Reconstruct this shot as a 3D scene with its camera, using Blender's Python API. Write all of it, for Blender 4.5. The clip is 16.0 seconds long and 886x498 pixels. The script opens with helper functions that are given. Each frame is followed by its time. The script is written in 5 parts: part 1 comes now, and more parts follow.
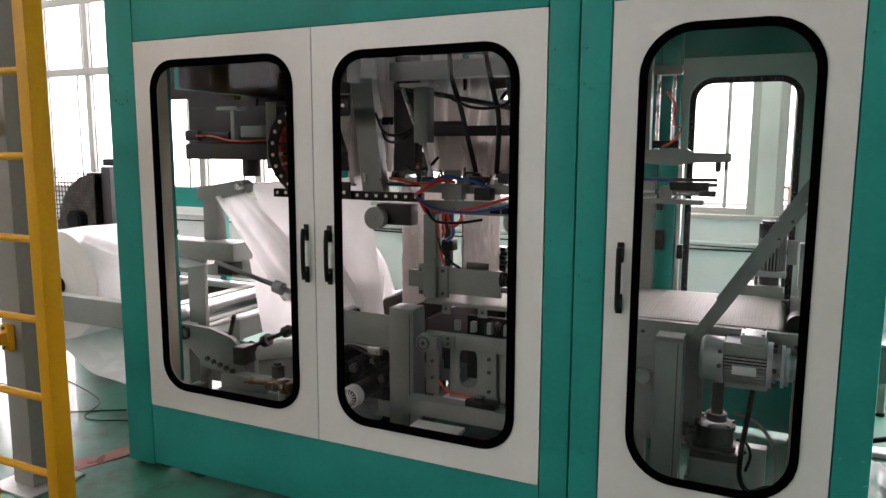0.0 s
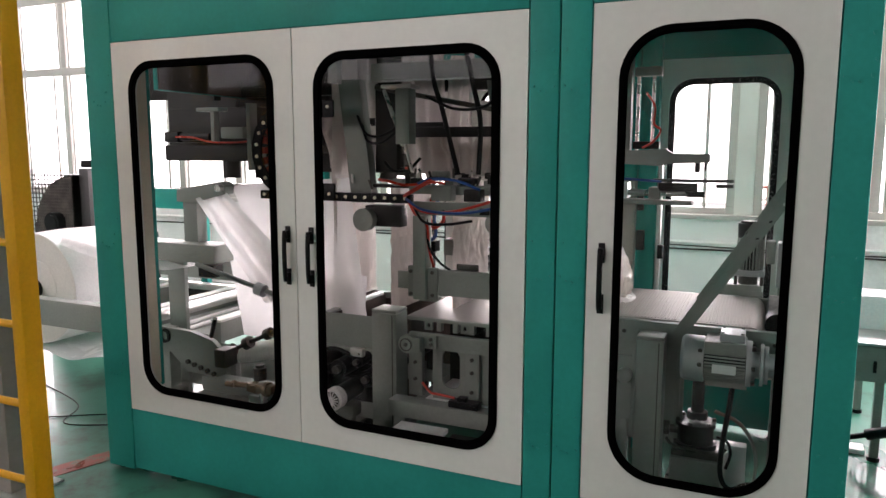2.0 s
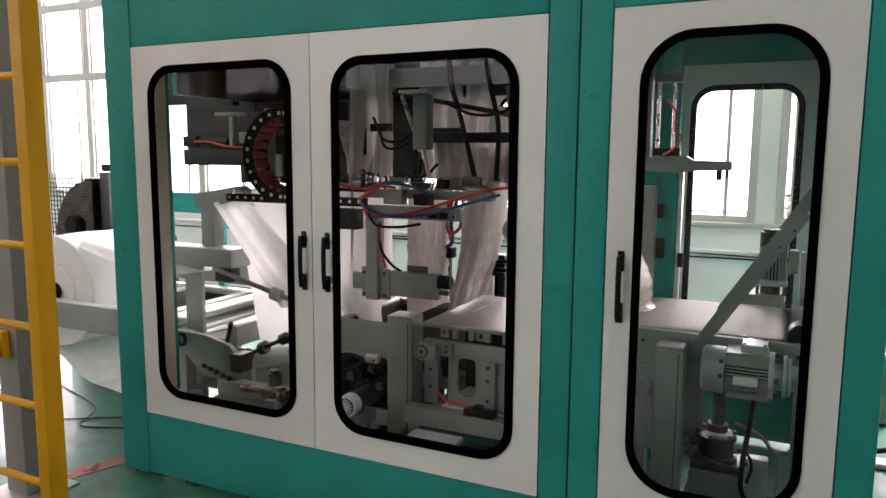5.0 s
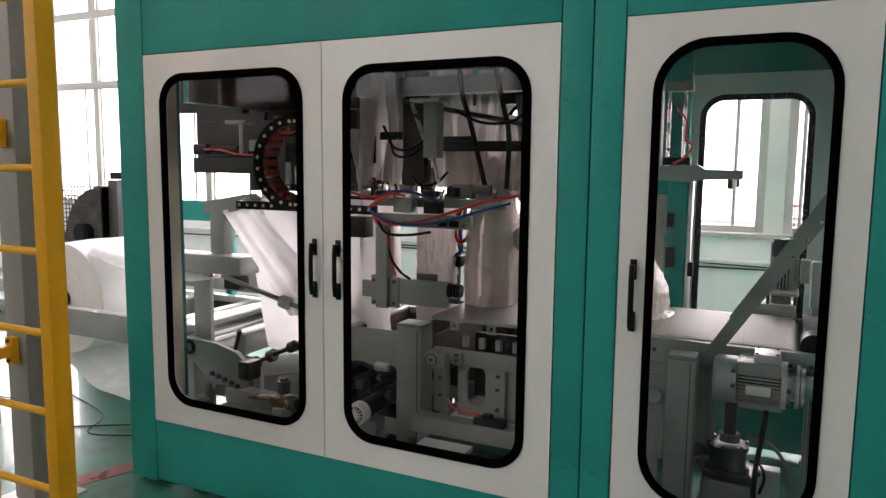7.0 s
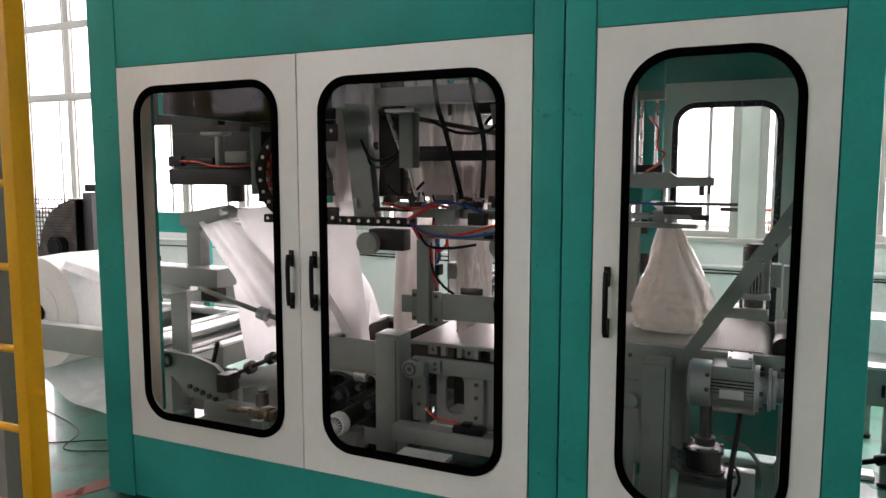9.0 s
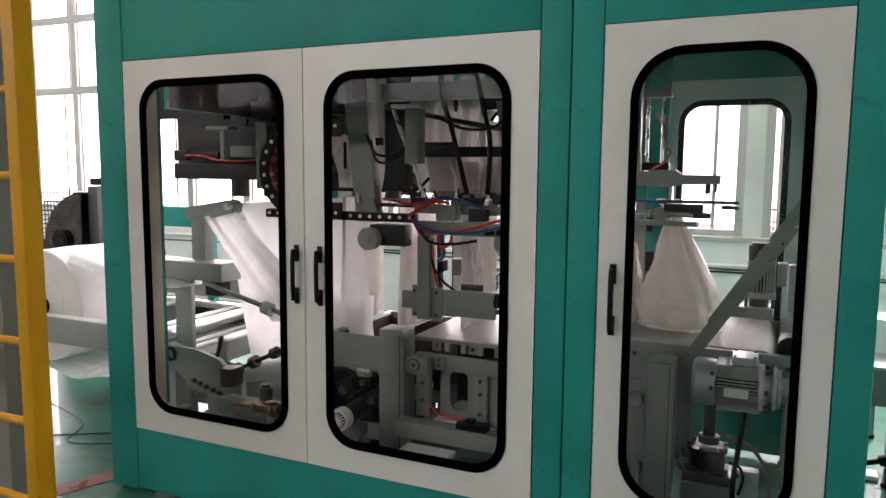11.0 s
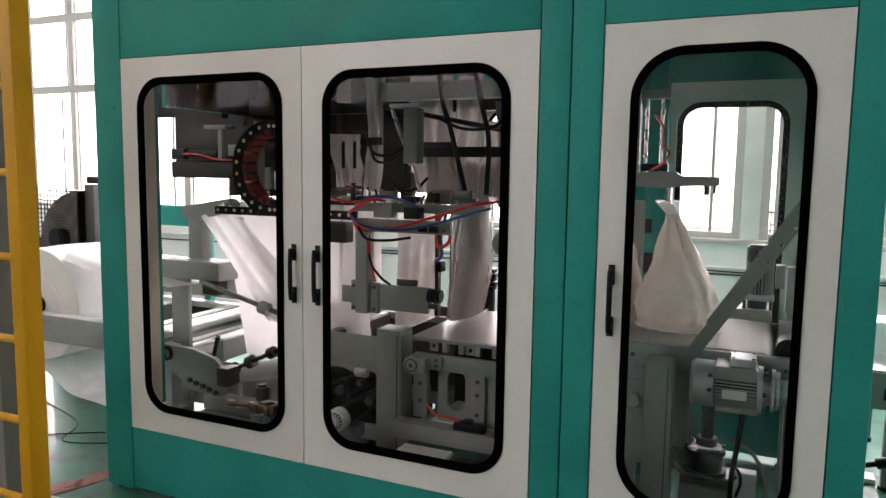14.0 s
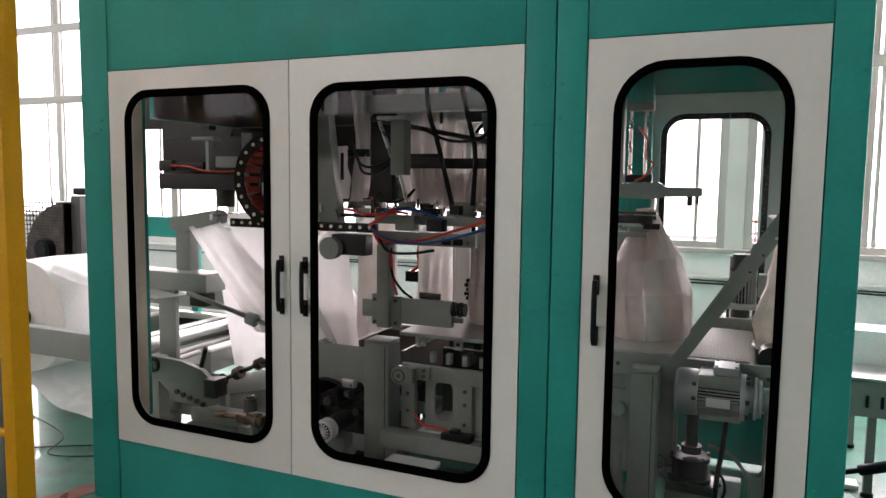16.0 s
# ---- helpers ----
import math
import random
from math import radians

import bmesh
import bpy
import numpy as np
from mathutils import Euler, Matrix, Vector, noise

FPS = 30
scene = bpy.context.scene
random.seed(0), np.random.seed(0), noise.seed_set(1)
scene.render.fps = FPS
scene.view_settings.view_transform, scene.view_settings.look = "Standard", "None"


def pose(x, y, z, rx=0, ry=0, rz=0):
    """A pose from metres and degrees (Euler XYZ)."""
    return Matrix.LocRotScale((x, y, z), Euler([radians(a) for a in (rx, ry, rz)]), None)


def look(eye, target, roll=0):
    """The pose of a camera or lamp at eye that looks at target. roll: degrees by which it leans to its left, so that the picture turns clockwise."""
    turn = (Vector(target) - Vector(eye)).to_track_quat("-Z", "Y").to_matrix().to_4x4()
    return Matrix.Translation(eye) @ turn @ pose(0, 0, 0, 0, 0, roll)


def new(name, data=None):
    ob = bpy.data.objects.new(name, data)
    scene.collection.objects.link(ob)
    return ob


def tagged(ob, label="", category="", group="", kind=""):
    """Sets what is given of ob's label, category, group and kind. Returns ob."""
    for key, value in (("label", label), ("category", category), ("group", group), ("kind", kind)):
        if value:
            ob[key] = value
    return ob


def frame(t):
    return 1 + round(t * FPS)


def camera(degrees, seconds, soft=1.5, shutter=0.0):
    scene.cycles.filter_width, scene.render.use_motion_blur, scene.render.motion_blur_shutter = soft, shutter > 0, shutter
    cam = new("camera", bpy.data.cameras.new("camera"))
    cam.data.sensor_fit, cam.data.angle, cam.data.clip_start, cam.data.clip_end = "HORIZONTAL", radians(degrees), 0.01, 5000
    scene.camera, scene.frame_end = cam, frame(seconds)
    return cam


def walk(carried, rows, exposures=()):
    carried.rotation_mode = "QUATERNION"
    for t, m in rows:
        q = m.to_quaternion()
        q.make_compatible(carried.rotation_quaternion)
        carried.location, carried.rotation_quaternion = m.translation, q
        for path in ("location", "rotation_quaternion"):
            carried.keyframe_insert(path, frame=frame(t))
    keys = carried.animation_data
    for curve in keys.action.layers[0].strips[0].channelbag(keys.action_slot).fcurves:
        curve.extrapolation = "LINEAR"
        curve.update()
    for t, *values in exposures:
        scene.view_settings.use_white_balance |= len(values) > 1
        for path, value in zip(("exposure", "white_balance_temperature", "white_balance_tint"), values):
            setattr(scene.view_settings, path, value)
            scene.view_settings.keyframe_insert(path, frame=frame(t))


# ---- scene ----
cam = camera(63.4, 16.0)

PATH = [
    (0, (2.876, -2.407, 1.552), (2.024, -0.618, 1.279), 0.2),
    (0.5, (2.873, -2.405, 1.555), (2.039, -0.607, 1.291), 0.4),
    (1, (2.875, -2.405, 1.548), (2.058, -0.598, 1.286), 0.5),
    (1.5, (2.876, -2.404, 1.556), (2.073, -0.592, 1.289), 0.4),
    (2, (2.878, -2.407, 1.556), (2.07, -0.598, 1.284), 0.1),
    (2.5, (2.877, -2.398, 1.558), (2.06, -0.592, 1.286), -0.2),
    (3, (2.88, -2.393, 1.557), (2.052, -0.592, 1.285), -0.1),
    (5.5, (2.867, -2.381, 1.553), (2.006, -0.593, 1.304), 0.4),
    (6, (2.861, -2.39, 1.547), (1.988, -0.606, 1.308), 0.4),
    (6.5, (2.846, -2.395, 1.553), (1.97, -0.612, 1.326), 0.7),
    (7, (2.844, -2.392, 1.547), (1.98, -0.603, 1.318), 0.6),
    (7.5, (2.843, -2.394, 1.548), (1.996, -0.596, 1.323), 0.8),
    (8, (2.848, -2.397, 1.545), (2.036, -0.582, 1.33), 0.9),
    (8.5, (2.861, -2.399, 1.552), (2.047, -0.585, 1.34), 0.2),
    (9, (2.865, -2.4, 1.557), (2.049, -0.586, 1.349), -0.0),
    (11.5, (2.854, -2.4, 1.553), (2.027, -0.592, 1.331), 0.6),
    (12, (2.851, -2.399, 1.553), (2.024, -0.592, 1.326), 0.7),
    (12.5, (2.853, -2.388, 1.544), (2.036, -0.576, 1.325), 0.8),
    (13, (2.848, -2.396, 1.55), (2.042, -0.579, 1.33), 0.9),
    (13.5, (2.848, -2.398, 1.548), (2.035, -0.583, 1.337), 0.9),
    (14, (2.85, -2.394, 1.547), (2.033, -0.581, 1.334), 0.8),
    (14.5, (2.851, -2.394, 1.55), (2.038, -0.579, 1.339), 0.6),
    (15, (2.855, -2.402, 1.549), (2.041, -0.586, 1.353), 0.5),
    (15.5, (2.857, -2.411, 1.555), (2.054, -0.59, 1.36), 0.6),
    (16, (2.864, -2.415, 1.555), (2.076, -0.586, 1.369), 0.7),
]
walk(cam, [(t, look(e, g, r)) for t, e, g, r in PATH], ((0, 0.0, 6580, 30), (16, 0.0, 6580, 30)))

# ---- world and light: overcast day through the hall's two window walls ----
world = bpy.data.worlds.new("sky")
scene.world = world
world.use_nodes = True
wn = world.node_tree.nodes
sky = wn.new("ShaderNodeTexSky")
sky.sky_type, sky.sun_disc = "NISHITA", False
sky.sun_elevation, sky.sun_rotation = radians(50), radians(20)
world.node_tree.links.new(sky.outputs[0], wn["Background"].inputs[0])
wn["Background"].inputs[1].default_value = 0.10

sun = new("sun", bpy.data.lights.new("sun", "SUN"))
sun.data.energy, sun.data.angle, sun.data.color = 0.6, radians(20), (1.0, 0.96, 0.9)
sun.matrix_world = look((0, 0, 0), (-0.3, -0.8, -1.1))


def sky_lamp(name, x, y, z, w, h, watts, turn):
    lamp = new(name, bpy.data.lights.new(name, "AREA"))
    lamp.data.shape, lamp.data.size, lamp.data.size_y, lamp.data.energy = "RECTANGLE", w, h, watts
    lamp.data.color = (1.0, 0.985, 0.96)
    lamp.matrix_world = pose(x, y, z, 90, 0, turn)
    return lamp


sky_lamp("sky_back", -2.0, 4.9, 2.6, 30, 3.6, 3900, 180)
sky_lamp("sky_front", -7.5, -8.6, 3.9, 13, 2.6, 530, 0)

# ---- helpers ----
ORIG = {}


def thing(name, label, category, at=(0, 0, 0), group="", kind=""):
    ob = new(name)
    ob.location = at
    ORIG[ob] = Vector(at)
    return tagged(ob, label, category, group, kind)


def finish(bm, name, material):
    for f in bm.faces:
        f.smooth = True
    for e in bm.edges:
        if len(e.link_faces) == 2 and e.calc_face_angle(0) > radians(38):
            e.smooth = False
    me = bpy.data.meshes.new(name)
    bm.to_mesh(me)
    bm.free()
    me.materials.append(material)
    return me


def part(name, bm, material, parent, label=""):
    """One mesh under a thing or part, from world coordinates."""
    bmesh.ops.translate(bm, verts=bm.verts, vec=-ORIG[parent])
    ob = new(name, finish(bm, name, material))
    ob.parent = parent
    ORIG[ob] = ORIG[parent]
    if label:
        ob["label"] = label
    return ob


def solo(name, bm, material, label, category="", kind="", group="", at=None):
    """A top-level thing of one mesh."""
    at = Vector(at) if at else Vector((0, 0, 0))
    bmesh.ops.translate(bm, verts=bm.verts, vec=-at)
    ob = new(name, finish(bm, name, material))
    ob.location = at
    ORIG[ob] = at
    return tagged(ob, label, category, group, kind)


def pieces(name, mesh, parent, spots):
    """Alike small pieces that share one mesh, at the given world poses."""
    out = []
    for m in spots:
        ob = new(name, mesh)
        ob.parent = parent
        ob.matrix_basis = Matrix.Translation(-ORIG[parent]) @ m
        ORIG[ob] = ORIG[parent]
        out.append(ob)
    return out


def bx(bm, x0, x1, y0, y1, z0, z1, bev=0.0):
    r = bmesh.ops.create_cube(bm, size=1, matrix=Matrix.Translation(((x0 + x1) / 2, (y0 + y1) / 2, (z0 + z1) / 2)) @ Matrix.Diagonal((x1 - x0, y1 - y0, z1 - z0, 1)))
    if bev:
        es = list({e for v in r["verts"] for e in v.link_edges})
        bmesh.ops.bevel(bm, geom=es, offset=bev, segments=2, affect="EDGES", profile=0.6)
    return bm


def cy(bm, p0, p1, r, n=20, r2=None):
    a, b = Vector(p0), Vector(p1)
    m = Matrix.Translation((a + b) / 2) @ (b - a).to_track_quat("Z", "Y").to_matrix().to_4x4()
    bmesh.ops.create_cone(bm, cap_ends=True, segments=n, radius1=r, radius2=r if r2 is None else r2, depth=(b - a).length, matrix=m)
    return bm


def spline(pts, steps=8):
    p = [Vector(q) for q in pts]
    p = [2 * p[0] - p[1]] + p + [2 * p[-1] - p[-2]]
    out = []
    for i in range(1, len(p) - 2):
        a, b, c, d = p[i - 1:i + 3]
        for s in range(steps):
            t = s / steps
            out.append(0.5 * (2 * b + (c - a) * t + (2 * a - 5 * b + 4 * c - d) * t * t + (3 * b - a - 3 * c + d) * t ** 3))
    out.append(p[-2])
    return out


def tube(bm, pts, r, n=8, steps=8):
    path = spline(pts, steps)
    rings, side = [], None
    for i, c in enumerate(path):
        d = (path[min(i + 1, len(path) - 1)] - path[max(i - 1, 0)]).normalized()
        side = (side - d * side.dot(d)) if side else d.orthogonal()
        side.normalize()
        up = d.cross(side)
        rings.append([bm.verts.new(c + r * (math.cos(2 * math.pi * k / n) * side + math.sin(2 * math.pi * k / n) * up)) for k in range(n)])
    for a, b in zip(rings, rings[1:]):
        for k in range(n):
            bm.faces.new((a[k], a[(k + 1) % n], b[(k + 1) % n], b[k]))
    bm.faces.new(rings[0][::-1])
    bm.faces.new(rings[-1])
    return bm


def rrect(x0, x1, z0, z1, r, n=8):
    out = []
    for cx, cz, a in ((x1 - r, z1 - r, 0), (x0 + r, z1 - r, 90), (x0 + r, z0 + r, 180), (x1 - r, z0 + r, 270)):
        out += [(cx + r * math.cos(radians(a + 90 * k / n)), cz + r * math.sin(radians(a + 90 * k / n))) for k in range(n + 1)]
    return out


def plate(bm, loops, y0, y1):
    """An upright plate in x and z with an outline and holes, from y0 to y1."""
    edges = []
    for loop in loops:
        vs = [bm.verts.new((x, y0, z)) for x, z in loop]
        edges += [bm.edges.new((vs[i], vs[(i + 1) % len(vs)])) for i in range(len(vs))]
    g = bmesh.ops.triangle_fill(bm, edges=edges, use_beauty=True)
    faces = [f for f in g["geom"] if isinstance(f, bmesh.types.BMFace)]
    ext = bmesh.ops.extrude_face_region(bm, geom=faces)
    bmesh.ops.translate(bm, verts=[v for v in ext["geom"] if isinstance(v, bmesh.types.BMVert)], vec=(0, y1 - y0, 0))
    bmesh.ops.recalc_face_normals(bm, faces=bm.faces)
    return bm


def prism(bm, pts, y0, y1):
    return plate(bm, [pts], y0, y1)


def sheet(bm, f, nu, nv, thick=0.0):
    """A sheet from f(u, v) -> place."""
    g = [[bm.verts.new(f(i / nu, j / nv)) for j in range(nv + 1)] for i in range(nu + 1)]
    for i in range(nu):
        for j in range(nv):
            bm.faces.new((g[i][j], g[i + 1][j], g[i + 1][j + 1], g[i][j + 1]))
    if thick:
        bmesh.ops.solidify(bm, geom=bm.faces[:], thickness=thick)
    return bm


def B():
    return bmesh.new()


def flat(x0, x1, z0, z1, y):
    """A single upright sheet that faces -y."""
    bm = B()
    bm.faces.new([bm.verts.new(q) for q in ((x0, y, z0), (x1, y, z0), (x1, y, z1), (x0, y, z1))])
    return bm


# ---- materials ----
def mat(name, color, rough=0.5, metal=0.0, var=0.12, scale=6.0, bump=0.0, bscale=60.0, fine=0.05, dirt=None, coat=0.0, spec=0.4):
    m = bpy.data.materials.new(name)
    m.use_nodes = True
    nt = m.node_tree
    n, l = nt.nodes, nt.links
    p = n["Principled BSDF"]
    tc = n.new("ShaderNodeTexCoord")
    big = n.new("ShaderNodeTexNoise")
    big.inputs["Scale"].default_value, big.inputs["Detail"].default_value = scale, 6
    small = n.new("ShaderNodeTexNoise")
    small.inputs["Scale"].default_value, small.inputs["Detail"].default_value = scale * 18, 3
    info = n.new("ShaderNodeObjectInfo")
    l.new(tc.outputs["Object"], big.inputs["Vector"])
    l.new(tc.outputs["Object"], small.inputs["Vector"])

    def ramp(src, amount):
        r = n.new("ShaderNodeMapRange")
        r.inputs[3].default_value, r.inputs[4].default_value = 1 - amount, 1 + amount
        r.inputs[1].default_value, r.inputs[2].default_value = 0.3, 0.7
        l.new(src, r.inputs[0])
        return r.outputs[0]

    def mul(a, b):
        q = n.new("ShaderNodeMath")
        q.operation = "MULTIPLY"
        l.new(a, q.inputs[0])
        l.new(b, q.inputs[1])
        return q.outputs[0]

    k = mul(mul(ramp(big.outputs[0], var), ramp(small.outputs[0], fine)), ramp(info.outputs["Random"], 0.03))
    c = n.new("ShaderNodeVectorMath")
    c.operation = "SCALE"
    c.inputs[0].default_value = color[:3]
    l.new(k, c.inputs["Scale"])
    last = c.outputs[0]
    if dirt:
        spot = n.new("ShaderNodeTexNoise")
        spot.inputs["Scale"].default_value, spot.inputs["Detail"].default_value, spot.inputs["Roughness"].default_value = dirt[1], 9, 0.7
        l.new(tc.outputs["Object"], spot.inputs["Vector"])
        rr = n.new("ShaderNodeMapRange")
        rr.inputs[1].default_value, rr.inputs[2].default_value = dirt[2], dirt[2] + 0.12
        rr.inputs[4].default_value = dirt[3]
        l.new(spot.outputs[0], rr.inputs[0])
        mx = n.new("ShaderNodeMix")
        mx.data_type = "RGBA"
        mx.inputs["B"].default_value = (*dirt[0], 1)
        l.new(last, mx.inputs["A"])
        l.new(rr.outputs[0], mx.inputs["Factor"])
        last = mx.outputs["Result"]
    l.new(last, p.inputs["Base Color"])
    rg = n.new("ShaderNodeMath")
    rg.operation = "MULTIPLY"
    rg.inputs[1].default_value = rough
    l.new(ramp(big.outputs[0], 0.2), rg.inputs[0])
    l.new(rg.outputs[0], p.inputs["Roughness"])
    p.inputs["Metallic"].default_value = metal
    p.inputs["Specular IOR Level"].default_value = spec
    p.inputs["Coat Weight"].default_value = coat
    if bump:
        bn = n.new("ShaderNodeTexNoise")
        bn.inputs["Scale"].default_value, bn.inputs["Detail"].default_value = bscale, 4
        l.new(tc.outputs["Object"], bn.inputs["Vector"])
        bp = n.new("ShaderNodeBump")
        bp.inputs["Strength"].default_value, bp.inputs["Distance"].default_value = bump, 0.01
        l.new(bn.outputs[0], bp.inputs["Height"])
        l.new(bp.outputs[0], p.inputs["Normal"])
    return m


def film_mat(name, color, through_it, rough, crease, bump):
    """Thin plastic film: light comes through it, fine creases."""
    m = mat(name, color, rough, var=0.06, scale=9, bump=bump, bscale=crease)
    n, l = m.node_tree.nodes, m.node_tree.links
    tr = n.new("ShaderNodeBsdfTranslucent")
    tr.inputs[0].default_value = (*color, 1)
    mx = n.new("ShaderNodeMixShader")
    mx.inputs[0].default_value = through_it
    l.new(n["Principled BSDF"].outputs[0], mx.inputs[1])
    l.new(tr.outputs[0], mx.inputs[2])
    l.new(mx.outputs[0], n["Material Output"].inputs[0])
    return m


def glass_mat(name, tint, ior=1.5, haze=0.0):
    m = bpy.data.materials.new(name)
    m.use_nodes = True
    n, l = m.node_tree.nodes, m.node_tree.links
    n.remove(n["Principled BSDF"])
    t, g, f, x = n.new("ShaderNodeBsdfTransparent"), n.new("ShaderNodeBsdfGlossy"), n.new("ShaderNodeFresnel"), n.new("ShaderNodeMixShader")
    t.inputs[0].default_value = (*tint, 1)
    g.inputs["Roughness"].default_value = 0.015
    f.inputs[0].default_value = ior
    l.new(f.outputs[0], x.inputs[0])
    l.new(t.outputs[0], x.inputs[1])
    l.new(g.outputs[0], x.inputs[2])
    # streaky diffuse layer: some dust, mostly the pane's reflected haze painted in
    if haze:
        tc, no, sm, mr, df, mx = (n.new(k) for k in ("ShaderNodeTexCoord", "ShaderNodeTexNoise", "ShaderNodeMapping", "ShaderNodeMapRange", "ShaderNodeBsdfDiffuse", "ShaderNodeMixShader"))
        sm.inputs["Scale"].default_value = (5, 5, 2.2)
        no.inputs["Scale"].default_value, no.inputs["Detail"].default_value = 1.6, 7
        mr.inputs[1].default_value, mr.inputs[2].default_value, mr.inputs[3].default_value, mr.inputs[4].default_value = 0.44, 0.74, 0.3 * haze, 4.5 * haze
        df.inputs[0].default_value = (0.62, 0.64, 0.62, 1)
        l.new(tc.outputs["Object"], sm.inputs[0])
        l.new(sm.outputs[0], no.inputs["Vector"])
        l.new(no.outputs[0], mr.inputs[0])
        l.new(mr.outputs[0], mx.inputs[0])
        l.new(x.outputs[0], mx.inputs[1])
        l.new(df.outputs[0], mx.inputs[2])
        x = mx
    l.new(x.outputs[0], n["Material Output"].inputs[0])
    return m


TEAL = mat("teal_paint", (0.006, 0.262, 0.222), 0.50, var=0.10, scale=3, bump=0.03, bscale=90, fine=0.04, spec=0.16)
WHITE = mat("white_paint", (0.705, 0.70, 0.655), 0.42, var=0.04, scale=2, bump=0.02, bscale=120, fine=0.02, dirt=((0.45, 0.40, 0.34), 5, 0.68, 0.35))
GREY = mat("machine_grey", (0.245, 0.262, 0.238), 0.45, var=0.10, scale=5, bump=0.03, bscale=90, spec=0.3, dirt=((0.12, 0.11, 0.09), 9, 0.66, 0.5))
DARKGREY = mat("dark_grey_paint", (0.020, 0.019, 0.017), 0.5, var=0.2, scale=6, spec=0.2, dirt=((0.065, 0.058, 0.05), 14, 0.62, 0.5))
CASTGREY = mat("motor_grey", (0.42, 0.44, 0.44), 0.38, metal=0.3, var=0.10, scale=8, bump=0.08, bscale=140)
STEEL = mat("steel", (0.55, 0.54, 0.52), 0.28, metal=1.0, var=0.12, scale=20)
DARKSTEEL = mat("dark_steel", (0.085, 0.078, 0.07), 0.38, metal=0.8, var=0.2, scale=20)
ALU = mat("aluminium", (0.62, 0.62, 0.60), 0.35, metal=0.9, var=0.08, scale=15)
BRASS = mat("brass", (0.17, 0.12, 0.075), 0.42, metal=0.9, var=0.2, scale=30)
RUBBER = mat("black_rubber", (0.002, 0.002, 0.002), 0.6, var=0.2, scale=12, spec=0.0)
OLDRUBBER = mat("worn_rubber", (0.012, 0.012, 0.013), 0.6, var=0.2, scale=12, dirt=((0.45, 0.45, 0.44), 75, 0.56, 0.85), spec=0.1)
BLACK = mat("black_plastic", (0.005, 0.005, 0.0055), 0.38, var=0.15, scale=12, spec=0.2)
REDHOSE = mat("red_hose", (0.58, 0.04, 0.022), 0.3, var=0.1)
BLUEHOSE = mat("blue_hose", (0.02, 0.07, 0.25), 0.3, var=0.1)
PIN = mat("pale_pin", (0.75, 0.68, 0.50), 0.4, var=0.05)
REDINNER = mat("red_liner", (0.24, 0.022, 0.010), 0.5, var=0.3, scale=20)
YELLOW = mat("yellow_paint", (0.60, 0.285, 0.004), 0.45, spec=0.2, var=0.08, scale=4, bump=0.03, bscale=80, dirt=((0.30, 0.16, 0.02), 14, 0.68, 0.5))
COLUMN = mat("column_grey", (0.235, 0.225, 0.20), 0.5, var=0.08, scale=3, bump=0.03)
PLASTER = mat("white_plaster", (0.90, 0.90, 0.89), 0.7, var=0.05, scale=2, bump=0.05, bscale=40)
CONCRETE = mat("pale_concrete", (0.76, 0.77, 0.73), 0.75, var=0.10, scale=3, bump=0.1, bscale=30)
BEIGE = mat("beige_wall", (0.12, 0.105, 0.09), 0.7, var=0.25, scale=0.7, bump=0.05)
PVC = mat("white_window_frame", (0.54, 0.52, 0.485), 0.4, var=0.04)
ROOF = mat("roof_sheet", (0.80, 0.80, 0.78), 0.6, var=0.15, scale=0.6)
FLOOR = mat("green_floor_paint", (0.035, 0.165, 0.115), 0.30, var=0.3, scale=1.3, bump=0.03, bscale=25, dirt=((0.03, 0.026, 0.022), 1.9, 0.53, 0.75), coat=0.25, spec=0.5)
REDLINE = mat("worn_red_line", (0.30, 0.07, 0.05), 0.3, var=0.35, scale=9, dirt=((0.06, 0.22, 0.16), 12, 0.5, 0.8))
BELT = mat("conveyor_belt", (0.42, 0.40, 0.36), 0.6, var=0.06, scale=10, bump=0.1, bscale=200)
FILM = film_mat("white_film", (0.88, 0.86, 0.85), 0.45, 0.26, 26, 0.22)
SACK = film_mat("sack_film", (0.80, 0.735, 0.67), 0.34, 0.18, 30, 1.0)
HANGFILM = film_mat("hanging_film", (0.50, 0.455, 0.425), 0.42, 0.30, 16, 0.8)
BAGFILM = film_mat("bag_film", (0.76, 0.71, 0.675), 0.38, 0.26, 24, 0.30)
OILY = mat("oily_black_steel", (0.008, 0.0075, 0.007), 0.45, var=0.3, scale=9, spec=0.15, dirt=((0.05, 0.042, 0.035), 20, 0.62, 0.6))
CRINKLE = film_mat("crinkled_film", (0.90, 0.88, 0.87), 0.40, 0.13, 11, 1.0)
PAPER = mat("roll_white", (0.84, 0.83, 0.81), 0.5, var=0.03, scale=4)
ROLLEND = mat("roll_end", (0.72, 0.69, 0.63), 0.55, var=0.05, scale=5)
GLASS = glass_mat("door_glass", (0.92, 0.925, 0.91), 1.24)
# the third door's pane, with reflected haze painted into the glass
HAZEGLASS = glass_mat("hazy_door_glass", (0.93, 0.935, 0.93), 1.28, 0.022)
TABLE = mat("worn_table_steel", (0.25, 0.23, 0.215), 0.42, metal=0.3, var=0.15, scale=9, bump=0.05, bscale=120, dirt=((0.20, 0.18, 0.16), 12, 0.6, 0.6))
BROWN = mat("rusty_brown_steel", (0.060, 0.038, 0.030), 0.55, var=0.3, scale=8, dirt=((0.13, 0.09, 0.07), 14, 0.6, 0.6))
PANE = glass_mat("window_glass", (0.97, 0.98, 0.97), 1.4)
GROUND = mat("yard", (0.35, 0.35, 0.33), 0.8, var=0.1, scale=0.3)
